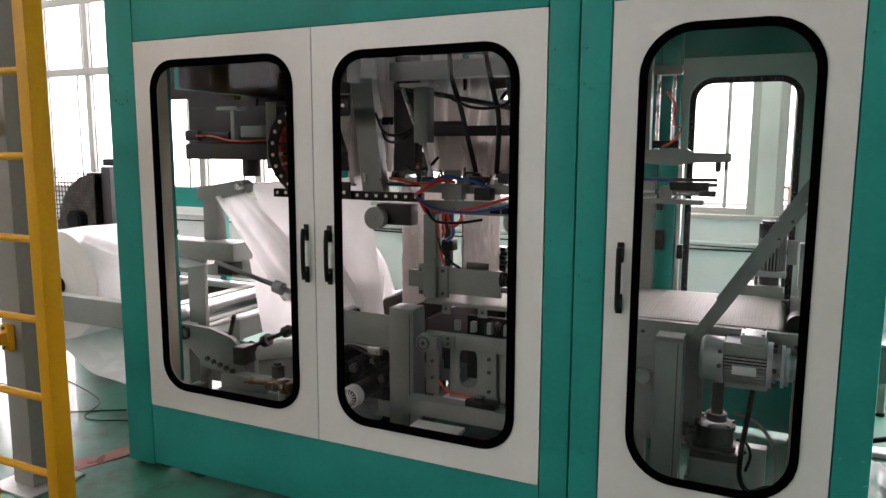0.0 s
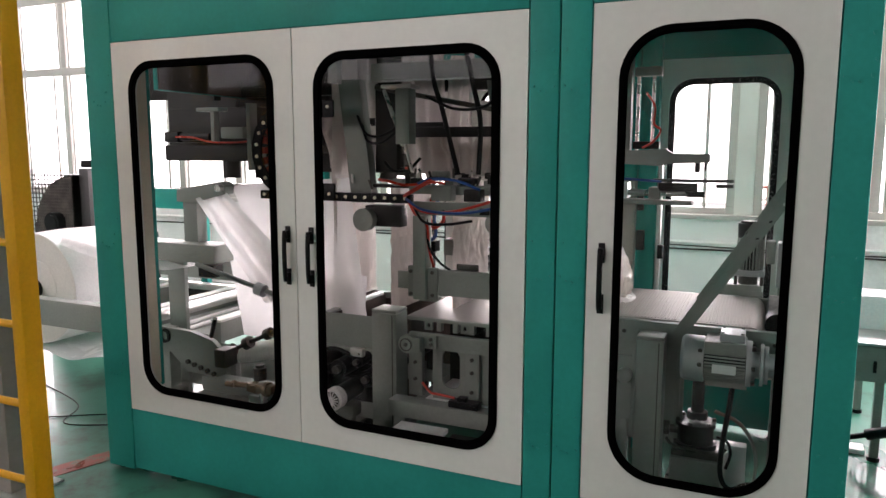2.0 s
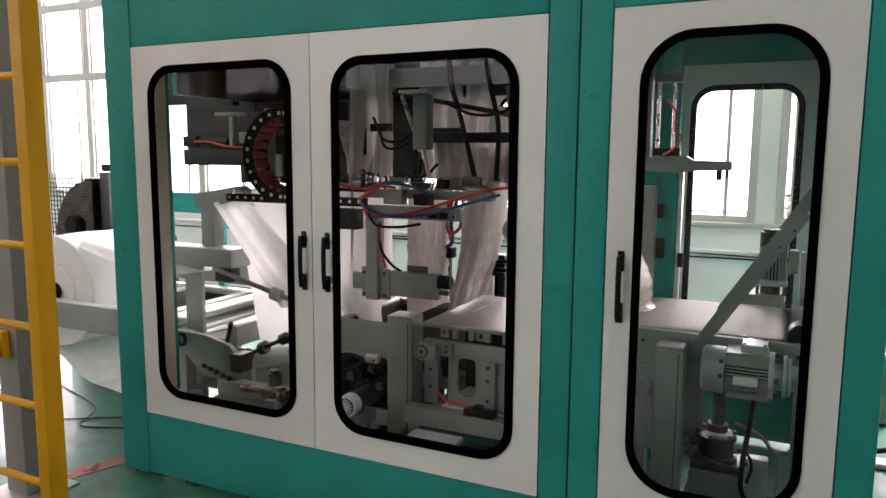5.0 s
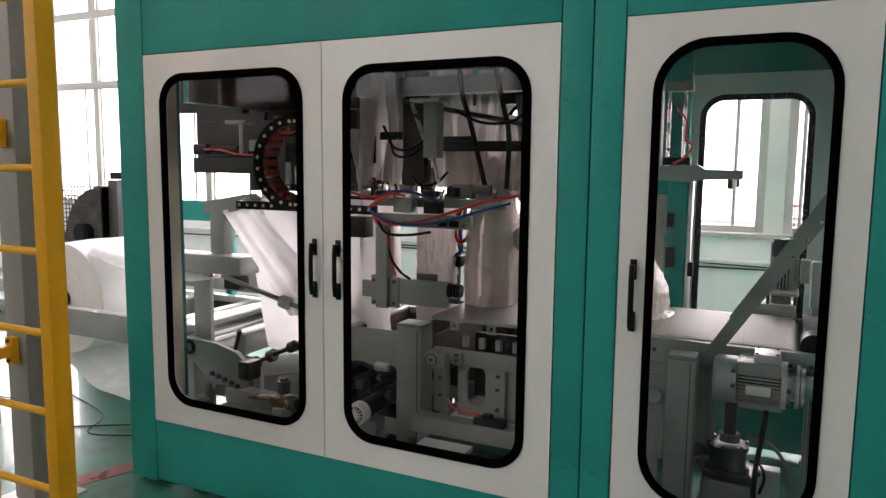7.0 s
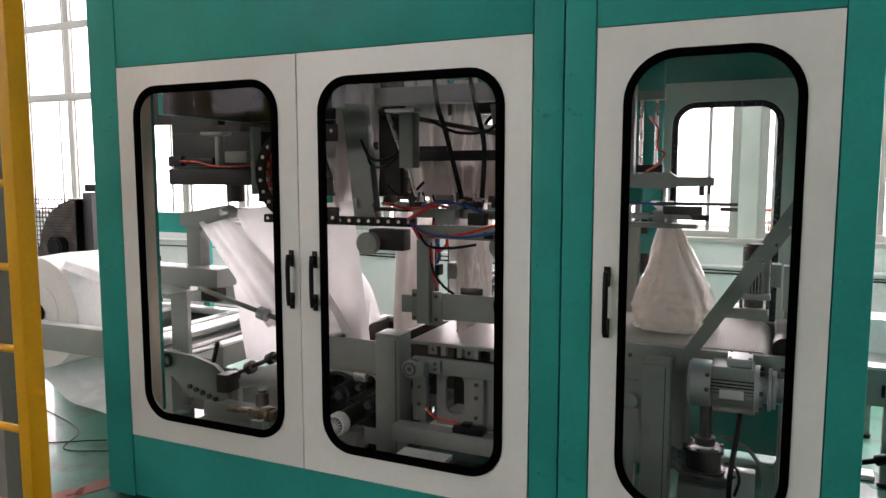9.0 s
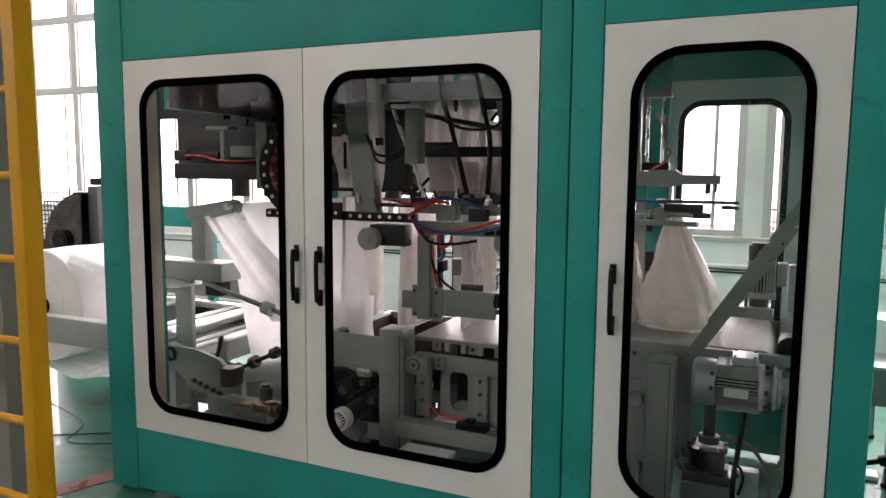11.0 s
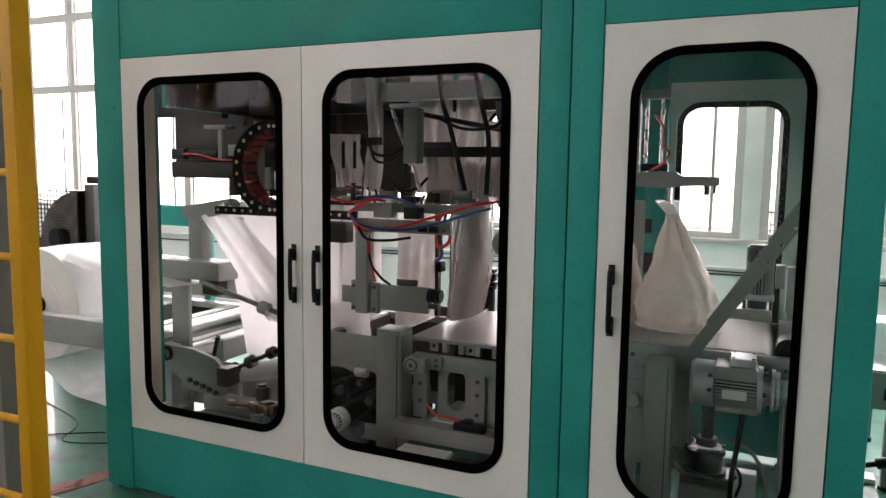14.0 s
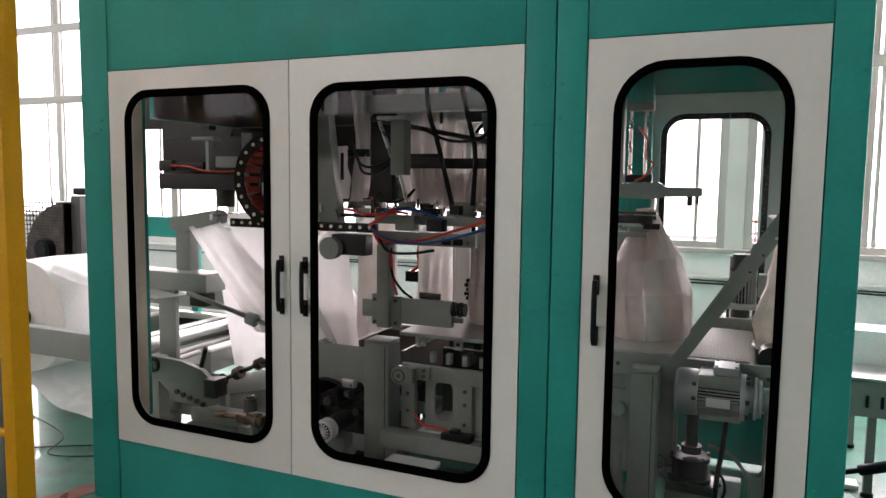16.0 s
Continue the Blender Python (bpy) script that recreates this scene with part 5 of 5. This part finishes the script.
part("shaft_hub", cy(B(), (2.545, 0.60, 0.41), (2.575, 0.60, 0.41), 0.03, 18), DARKSTEEL, gu)
part("tie_rod", cy(B(), (2.55, 0.56, 0.10), (2.62, 0.58, 0.34), 0.014, 12), STEEL, gu)
solo("power_cable", tube(B(), [(2.81, 0.47, 0.66), (2.80, 0.46, 0.55), (2.785, 0.45, 0.42), (2.785, 0.44, 0.31), (2.82, 0.44, 0.26), (2.88, 0.46, 0.28), (2.92, 0.50, 0.26)], 0.010), BLACK, "black power cable hanging from the motor", "cable")
solo("grey_cable", tube(B(), [(2.74, 0.74, 0.46), (2.84, 0.74, 0.42), (2.90, 0.72, 0.33), (2.91, 0.68, 0.22), (2.88, 0.62, 0.02)], 0.008), COLUMN, "grey cable curving down to the floor", "cable")
jb = thing("junction_clutter", "small plugs and clips on the floor", "fittings", (2.9, 0.45, 0.2))
for k in range(6):
    part("plug", bx(B(), 2.84 + 0.022 * k, 2.856 + 0.022 * k, 0.42 + 0.02 * (k % 3), 0.45 + 0.02 * (k % 3), 0.215, 0.245 + 0.012 * (k % 2), 0.003), (PAPER, BLACK, ALU)[k % 3], jb)
part("terminal_strip", bx(B(), 2.82, 3.0, 0.41, 0.52, 0.195, 0.214, 0.003), DARKGREY, jb)
part("bracket", bx(B(), 2.86, 2.92, 0.45, 0.50, 0.0, 0.194, 0.003), GREY, jb)
hp = thing("left_handwheel", "small grey gauge on the conveyor side", "gauge", (2.38, 0.6, 0.6))
part("dial", cy(B(), (2.385, 0.56, 0.62), (2.385, 0.59, 0.62), 0.03, 24), ALU, hp)
part("dial_body", bx(B(), 2.34, 2.43, 0.592, 0.65, 0.42, 0.70, 0.006), GREY, hp)
part("stay", bx(B(), 2.37, 2.40, 0.60, 0.64, 0.0, 0.419, 0.003), GREY, hp)

sa = thing("sealing_arm", "grey sealing arm above the conveyor", "arm", (2.4, 0.95, 1.5))
part("arm_beam", prism(B(), [(2.24, 1.555), (2.47, 1.565), (2.50, 1.545), (2.655, 1.543), (2.655, 1.505), (2.50, 1.50), (2.44, 1.49), (2.24, 1.50)], 0.92, 0.98), GREY, sa)
part("tip_block", bx(bx(B(), 2.595, 2.615, 0.92, 0.98, 1.462, 1.504, 0.003), 2.632, 2.642, 0.93, 0.97, 1.47, 1.504, 0.002), DARKGREY, sa)
part("hanger_post", bx(B(), 2.24, 2.30, 1.00, 1.06, 1.50, TOPZ, 0.004), GREY, sa)
part("guide_rod", cy(B(), (2.315, 1.10, 1.50), (2.315, 1.10, 1.92), 0.008), STEEL, sa)
part("guide_rod", cy(B(), (2.385, 1.10, 1.50), (2.385, 1.10, 1.92), 0.008), STEEL, sa)
part("rod_bridge", bx(B(), 2.30, 2.42, 1.07, 1.13, 1.565, 1.60, 0.003), DARKGREY, sa)
part("rod_bridge", bx(B(), 2.30, 2.42, 1.07, 1.13, 1.90, 1.94, 0.003), GREY, sa)
part("coil_hose", tube(B(), [(2.36, 1.05, 1.82), (2.40, 1.04, 1.76), (2.40, 1.04, 1.68), (2.43, 1.04, 1.65), (2.40, 1.04, 1.60), (2.35, 1.05, 1.57)], 0.005), REDHOSE, sa, "thin red hose")
tc_ = thing("teal_column", "teal steel column at the back of the conveyor", "column", (2.36, 1.3, 0))
part("column", bx(B(), 2.308, 2.388, 1.30, 1.40, 0.0, 1.50, 0.004), TEAL, tc_)
part("column_cover", bx(B(), 2.235, 2.298, 1.22, 1.28, 0.0, 1.42, 0.004), GREY, tc_, "grey sheet cover")
part("dark_clip", bx(bx(B(), 2.30, 2.34, 1.27, 1.299, 1.06, 1.16, 0.003), 2.30, 2.33, 1.27, 1.299, 1.26, 1.33, 0.003), DARKGREY, tc_)
part("lock", bx(B(), 2.405, 2.432, 1.28, 1.318, 1.02, 1.09, 0.004), BLACK, tc_)
part("edge_strip", bx(B(), 2.390, 2.412, 1.32, 1.36, 0.30, 1.50, 0.002), ALU, tc_)
bmr = thing("upright_motor", "dark upright motor behind the belt", "motor", (2.84, 1.35, 0.87))
part("base_flange", bx(B(), 2.705, 2.895, 1.29, 1.44, 0.862, 0.915, 0.006), GREY, bmr)
part("neck", cy(B(), (2.83, 1.36, 0.915), (2.83, 1.36, 0.955), 0.045, 22), DARKSTEEL, bmr)
part("lower_bell", bx(B(), 2.765, 2.905, 1.30, 1.42, 0.955, 0.985, 0.012), CASTGREY, bmr)
pieces("bolt", finish(cy(B(), (0, 0, -0.03), (0, 0, 0.012), 0.008, 8), "bolt", DARKSTEEL), bmr, [pose(x, 1.31, 0.945) for x in (2.775, 2.892)])
umb = part("motor_body", cy(B(), (2.835, 1.36, 0.985), (2.835, 1.36, 1.14), 0.050, 28), OILY, bmr)
pieces("cooling_fin", finish(bx(B(), 0.048, 0.062, -0.002, 0.002, -0.075, 0.075), "cooling_fin", GREY), umb, [pose(2.835, 1.36, 1.062, 0, 0, a) for a in range(0, 360, 15)])
part("fan_cap", cy(cy(B(), (2.835, 1.36, 1.14), (2.835, 1.36, 1.21), 0.062, 28), (2.835, 1.36, 1.21), (2.835, 1.36, 1.222), 0.05, 28), DARKGREY, bmr)
part("terminal_box", bx(B(), 2.905, 2.945, 1.32, 1.40, 1.02, 1.13, 0.005), GREY, bmr)
part("bracket", bx(B(), 2.80, 2.90, 1.287, 1.2895, 0.78, 0.89, 0.001), GREY, bmr)
solo("control_box", bx(B(), 2.955, 3.02, 1.36, 1.44, 0.90, 1.12, 0.006), CASTGREY, "small grey control box at the back", "box")
solo("control_box_stand", bx(B(), 2.965, 3.0, 1.38, 1.42, 0.0, 0.899, 0.003), GREY, "thin grey stand under the control box", "stand")

# ---- outside the enclosure ----
la = thing("access_ladder", "yellow painted steel access ladder", "ladder", (0.2, -0.68, 0))
part("stile", bx(B(), 0.448, 0.508, -0.75, -0.675, 0.0, 5.9, 0.008), YELLOW, la)
part("stile", bx(B(), -0.012, 0.048, -0.75, -0.675, 0.0, 5.9, 0.008), YELLOW, la)
for k in range(20):
    z = 0.325 + 0.30 * k
    part("rung", cy(B(), (0.048, -0.712, z), (0.448, -0.712, z), 0.0145, 16), YELLOW, la)
col = thing("platform_column", "grey square steel column behind the ladder", "column", (-0.21, -0.34, 0))
part("shaft", bx(B(), -0.285, -0.145, -0.41, -0.27, 0.012, ZC, 0.012), COLUMN, col)
part("base_plate", bx(B(), -0.36, -0.07, -0.48, -0.20, 0.0, 0.012, 0.003), ALU, col)
for z in (0.72, 1.67):
    part("clamp_plate", bx(B(), -0.24, -0.19, -0.445, -0.412, z - 0.06, z + 0.06, 0.004), YELLOW, la)
    part("clamp_arm", prism(B(), [(-0.235, z - 0.025), (-0.195, z - 0.025), (-0.195, z + 0.025), (-0.235, z + 0.025)], -0.70, -0.446), YELLOW, la)
    part("clamp_bar", bx(B(), -0.194, -0.013, -0.70, -0.66, z - 0.025, z + 0.025, 0.004), YELLOW, la)
    pieces("bolt", bolt, la, [pose(-0.215, -0.445, z + s) for s in (-0.045, 0.045)])

fr = thing("film_roll", "large white plastic film roll on its stand", "roll", (-0.95, 0.9, 0.8))
RY0, RY1, RX, RZ, RR = 0.50, 1.08, -1.12, 0.722, 0.338
body = cy(B(), (RX, RY0, RZ), (RX, RY1, RZ), RR, 64)
part("film_body", body, PAPER, fr)
for k in range(2):
    part("roll_end_ring", plate(B(), [[(RX + (RR - 0.005 - 0.16 * k) * math.cos(2 * math.pi * j / 48), RZ + (RR - 0.005 - 0.16 * k) * math.sin(2 * math.pi * j / 48)) for j in range(48)], [(RX + (RR - 0.163 - 0.13 * k) * math.cos(2 * math.pi * j / 48), RZ + (RR - 0.163 - 0.13 * k) * math.sin(2 * math.pi * j / 48)) for j in range(48)]], RY0 - 0.003 - 0.0015 * (k % 2), RY0), ROLLEND, fr)
part("core", cy(B(), (RX, RY0 - 0.04, RZ), (RX, RY1 + 0.04, RZ), 0.055, 24), BLACK, fr)
part("axle", cy(B(), (RX, 0.05, RZ), (RX, 1.7, RZ), 0.025, 16), STEEL, fr)
rs = thing("roll_stand", "grey steel roll stand with long side bars", "stand", (-0.9, 0.3, 0))
for y in (0.12, 1.56):
    part("side_bar", bx(B(), -2.2, -0.02, y, y + 0.07, 0.635, 0.775, 0.005), GREY, rs)
    for x in (-2.1, -1.4):
        part("leg", bx(B(), x, x + 0.08, y, y + 0.07, 0.0, 0.634, 0.004), GREY, rs)
part("cross_bar", bx(B(), -2.18, -2.10, 0.20, 1.55, 0.64, 0.74, 0.004), GREY, rs)
for z, x in ((0.60, -0.30), (0.42, -0.20)):
    part("idler_roller", cy(B(), (x, 0.60, z), (x, 1.56, z), 0.035, 20), ALU, rs)
part("strut", bx(B(), -0.10, -0.03, 0.20, 0.26, 0.0, 0.634, 0.003), GREY, rs)
loop = thing("loose_film", "loose white film drawn out under the roll", "film", (-1.12, 0.9, 0.37))
part("film_sheet", sheet(B(), lambda u, v: (-1.20 + 0.74 * u, 0.43 + 0.66 * v + 0.02 * math.sin(u * 6), 0.375 - 0.035 * math.sin(u * 3.14) + 0.10 * u * v + 0.012 * math.sin(u * 9 + v * 4)), 50, 16), FILM, loop)

def drawn(u, v):
    x = RX + 0.02 + 1.02 * u
    edge = math.exp(-((v) / 0.10) ** 2)
    sag = 0.16 * u ** 0.7 + 0.05 * edge * math.sin(3.14 * min(1, u * 1.6)) * (0.5 + 0.5 * u)
    return (x, RY0 + 0.01 + (RY1 - RY0 - 0.02) * v + 0.02 * math.sin(5 * u), RZ + RR + 0.004 - sag + 0.006 * math.sin(9 * u + 5 * v))


top_film = thing("drawn_film", "white film drawn off the roll towards the machine", "film", (RX, RY0, RZ + RR))
part("film_sheet", sheet(B(), drawn, 50, 30), FILM, top_film)

fm = thing("vent_blower", "black meshed blower guard on a dark machine", "blower", (-1.75, 1.5, 0))
part("cabinet", bx(B(), -2.55, -1.86, 1.62, 2.2, 0.0, 0.86, 0.01), DARKGREY, fm)
part("side_case", bx(B(), -1.93, -1.83, 1.50, 2.1, 0.865, 1.415, 0.006), CASEGREY, fm)
part("back_case", bx(B(), -2.30, -1.935, 1.66, 2.1, 0.865, 1.36, 0.006), BLACK, fm)
drum = B()
cy(drum, (-1.94, 1.445, 0.93), (-1.94, 1.655, 0.93), 0.43, 56)
bmesh.ops.bisect_plane(drum, geom=drum.verts[:] + drum.edges[:] + drum.faces[:], plane_co=(-1.935, 0, 0), plane_no=(1, 0, 0), clear_outer=True)
bmesh.ops.bisect_plane(drum, geom=drum.verts[:] + drum.edges[:] + drum.faces[:], plane_co=(0, 0, 0.87), plane_no=(0, 0, -1), clear_outer=True)
part("guard_drum", drum, MESHBROWN, fm, "dusty black mesh guard")
for k in range(14):
    z = 0.89 + 0.036 * k
    part("mesh_wire", cy(B(), (-2.60, 1.50, z), (-2.0, 1.50, z), 0.004, 6), DARKSTEEL, fm)
for k in range(14):
    x = -2.60 + 0.037 * k
    part("mesh_wire", cy(B(), (x, 1.494, 0.87), (x, 1.494, 1.40), 0.004, 6), DARKSTEEL, fm)
cover = B()
for k in range(20):
    d = -0.415 + 0.0212 * k
    top = 0.93 + math.sqrt(max(0.0, 0.42 ** 2 - d ** 2))
    bx(cover, -1.94 + d - 0.0035, -1.94 + d + 0.0035, 1.430, 1.444, 0.88, top)
    z = 0.885 + 0.0235 * k
    half = math.sqrt(max(0.0, 0.42 ** 2 - (z - 0.93) ** 2))
    if half > 0.03:
        bx(cover, -1.94 - half, -1.94, 1.432, 1.4425, z - 0.0035, z + 0.0035)
part("mesh_cover", cover, DUSTWIRE, fm, "dusty woven wire cover")
part("hub", cy(cy(B(), (-2.10, 1.37, 1.0), (-2.10, 1.444, 1.0), 0.08, 26), (-2.10, 1.36, 1.0), (-2.10, 1.37, 1.0), 0.06, 22), BLACK, fm)
part("top_box", bx(B(), -2.05, -1.80, 1.62, 1.9, 1.418, 1.475, 0.006), BLACK, fm)
for k, pts in enumerate(([(-1.5, 0.75, 0.006), (-0.9, 0.55, 0.006), (-0.7, 0.30, 0.006), (-0.35, 0.42, 0.006), (-0.1, 0.35, 0.006)], [(-2.2, 0.3, 0.006), (-1.6, 0.5, 0.006), (-1.1, 0.25, 0.006), (-0.6, 0.5, 0.006)])):
    solo("floor_cable", tube(B(), pts, 0.0036), BLACK, "thin black cable lying on the floor", "cable")

of = thing("outfeed_table", "white outfeed table on grey steel sides", "table", (3.9, 1.9, 0))
part("side_plate", bx(B(), 3.30, 5.6, 1.60, 1.62, 0.42, 0.60, 0.003), GREY, of)
part("table_top", bx(B(), 3.30, 5.6, 1.585, 2.5, 0.604, 0.62, 0.003), ALU, of)
part("side_guard", bx(B(), 3.32, 5.6, 1.90, 1.915, 0.622, 0.80, 0.003), PAPER, of)
part("slot", bx(bx(B(), 3.42, 3.435, 1.592, 1.599, 0.47, 0.53), 3.485, 3.50, 1.592, 1.599, 0.47, 0.53), BLACK, of)
for x in (3.46, 4.6, 5.5):
    for y in (1.65, 2.4):
        part("leg", bx(B(), x - 0.02, x + 0.02, y - 0.02, y + 0.02, 0.02, 0.603, 0.002), GREY, of)
        part("foot", cy(B(), (x, y, 0), (x, y, 0.02), 0.03, 16), BLACK, of)
jk = thing("prop_stay", "black telescopic stay on a white foot plate", "stay", (3.4, 1.3, 0))
part("foot_plate", bx(B(), 3.28, 3.43, 1.70, 1.80, 0.0, 0.025, 0.003), PAPER, jk)
part("thin_tube", cy(B(), (3.20, 1.72, 0.03), (3.42, 1.62, 0.14), 0.014, 14), BLACK, jk)
part("thick_tube", cy(B(), (3.42, 1.62, 0.14), (3.95, 1.38, 0.41), 0.028, 18), BLACK, jk)
part("upper_lug", bx(B(), 3.92, 3.98, 1.36, 1.40, 0.0, 0.43, 0.003), BLACK, jk)
film_pack = solo("wrapped_goods", bx(B(), 3.35, 4.3, 1.95, 2.4, 0.622, 0.76, 0.03), SACK, "white film wrapped goods on the outfeed table", "goods")

# ---- movement ----
SHIFT = [(0, 0.89), (0.2, 0.96), (0.5, 1), (2.75, 1), (3.0, 0.81), (3.2, 0.36), (3.4, 0.08), (3.6, 0), (7.4, 0), (7.6, 0.17), (7.8, 0.43), (8.0, 0.60), (8.2, 0.75), (8.4, 0.90), (8.7, 1),
         (10.85, 1), (11.1, 0.81), (11.3, 0.40), (11.5, 0.10), (11.7, 0), (15.5, 0), (15.7, 0.17), (15.9, 0.43), (16.0, 0.54)]
PUSH = [(0, 0.89), (0.2, 0.96), (0.5, 1), (7.4, 1), (7.6, 1.17), (7.8, 1.43), (8.0, 1.60), (8.2, 1.75), (8.4, 1.90), (8.7, 2), (15.5, 2), (15.7, 2.17), (15.9, 2.43), (16.0, 2.54)]


def at(ob, dx=0.0, dz=0.0, ry=0.0, dy=0.0):
    return Matrix.Translation(ORIG[ob] + Vector((dx, dy, dz))) @ pose(0, 0, 0, 0, ry, 0)


def panel_keys(panels, rows):
    for i, row in enumerate(panels):
        for k, ob in enumerate(row):
            walk(ob, [(t, petal_spot(i, state)[k]) for t, state in rows])


def motions():
    walk(car, [(t, at(car, (f - 1) * PITCH)) for t, f in SHIFT])
    walk(dc, [(t, at(dc, (f * 0.5) * PITCH)) for t, f in SHIFT])
    walk(reach, [(t, pose(dx, 0, 0)) for t, dx in ((0, 0.02), (0.4, 0.03), (0.8, 0.13), (2.9, 0.13), (3.2, 0.06), (3.6, 0), (8.5, 0), (8.8, 0.10), (9.1, 0.13), (11.1, 0.13), (11.5, 0.0), (16, 0))])
    walk(lt, [(t, at(lt, 0, dz)) for t, dz in ((0, 0.07), (0.25, 0.07), (0.6, 0), (6.0, 0), (6.4, 0.07), (8.25, 0.07), (8.55, 0), (14.0, 0), (14.4, 0.07), (16, 0.07))])
    # filled sack: sent along the belt, waits, moves to the gripper, leaves
    walk(bagA, [(t, at(bagA, x - 2.535, 0, ry)) for t, x, ry in (
        (0, 1.86, 0), (0.3, 1.88, 0), (0.8, 2.10, -4), (1.2, 2.175, 0), (6.8, 2.18, 0), (7.0, 2.215, -5), (7.1, 2.25, -10), (7.3, 2.35, -14), (7.5, 2.48, -8), (7.7, 2.51, -2), (7.9, 2.515, 0), (15.0, 2.515, 0), (15.2, 2.56, 0),
        (15.4, 2.69, -2), (15.5, 2.76, -3), (15.7, 2.90, -3), (16, 3.07, -2))])
    x0 = 1.54
    rows = [(t, at(bagB, (f - 1) * PITCH)) for t, f in PUSH if t < 0.6]
    rows += [(2.9, at(bagB)), (3.4, at(bagB, -0.01)), (5.75, at(bagB, -0.01)), (6.3, at(bagB, -0.02, 0.072)), (7.4, at(bagB, -0.02, 0.072))]
    rows += [(t, at(bagB, (f - 1) * PITCH, 0.072, 0)) for t, f in PUSH if 7.5 < t < 8.8]
    rows += [(9.2, at(bagB, 2.15 - x0, 0.072, 0, 0.0)), (15.05, at(bagB, 2.16 - x0, 0.072, 0, 0.0)), (15.2, at(bagB, 2.21 - x0, 0.072, -8, 0.0)), (15.5, at(bagB, 2.33 - x0, 0.072, -15, 0.0)), (15.7, at(bagB, 2.43 - x0, 0.072, -9, 0.0)),
             (16, at(bagB, 2.465 - x0, 0.072, -5, 0.0))]
    walk(bagB, rows)
    panel_keys(panB, [(0, "flat"), (2.9, "flat"), (3.4, "open"), (5.75, "open"), (6.25, "full"), (8.3, "full"), (9.0, "gathered"), (16, "gathered")])
    rows = [(t, at(bagC, (f - 1) * PITCH, 0.0 if t < 7.7 else 0.04)) for t, f in PUSH if t < 9]
    rows += [(11.0, at(bagC, PITCH, 0.045)), (11.5, at(bagC, PITCH - 0.01, 0.045)), (13.8, at(bagC, PITCH - 0.01, 0.045)), (14.35, at(bagC, PITCH - 0.02, 0.117)), (15.5, at(bagC, PITCH - 0.02, 0.117)), (16, at(bagC, 1.54 * PITCH, 0.117))]
    walk(bagC, rows)
    panel_keys(panC, [(0, "flat"), (11.0, "flat"), (11.5, "open"), (13.75, "open"), (14.25, "full"), (16, "full")])
    drop = 0.62
    walk(bagD, [(0, at(bagD, 0, drop)), (1.35, at(bagD, 0, drop)), (1.7, at(bagD, 0, 0.30)), (2.0, at(bagD, 0, 0.02)), (2.2, at(bagD)), *((t, at(bagD, (f - 1) * PITCH)) for t, f in PUSH if 7 < t < 9), (15.5, at(bagD, PITCH)), *((t, at(bagD, (f - 1) * PITCH)) for t, f in PUSH if t > 15.6)])
    walk(bagE, [(0, at(bagE, 0, drop)), (9.45, at(bagE, 0, drop)), (9.8, at(bagE, 0, 0.30)), (10.1, at(bagE, 0, 0.02)), (10.3, at(bagE)), (15.5, at(bagE)), *((t, at(bagE, (f - 2) * PITCH)) for t, f in PUSH if t > 15.6)])
    walk(loop, [(t, at(loop, 0, 0, ry)) for t, ry in ((0, 16), (0.3, 15), (0.9, 1), (1.3, -1), (3.5, 0), (4.1, 17), (9.0, 16), (9.4, 1), (11.6, 0), (12.1, 16), (16, 16))])
    up, down = (0.0, 0.0, 0.0), (0.0, -0.60, 0.0)
    keys = [(0, up), (1.25, up), (1.5, (0, -0.22, 4)), (1.8, (0, -0.40, 6)), (2.1, down), (7.5, down), (7.9, (0, -0.05, 0)), (8.1, up), (9.35, up), (9.6, (0, -0.22, 4)), (9.9, (0, -0.40, 6)), (10.2, down), (15.6, down), (16, (0, -0.05, 0))]
    walk(flap, [(t, at(flap, dx, dz, ry)) for t, (dx, dz, ry) in keys])


motions()
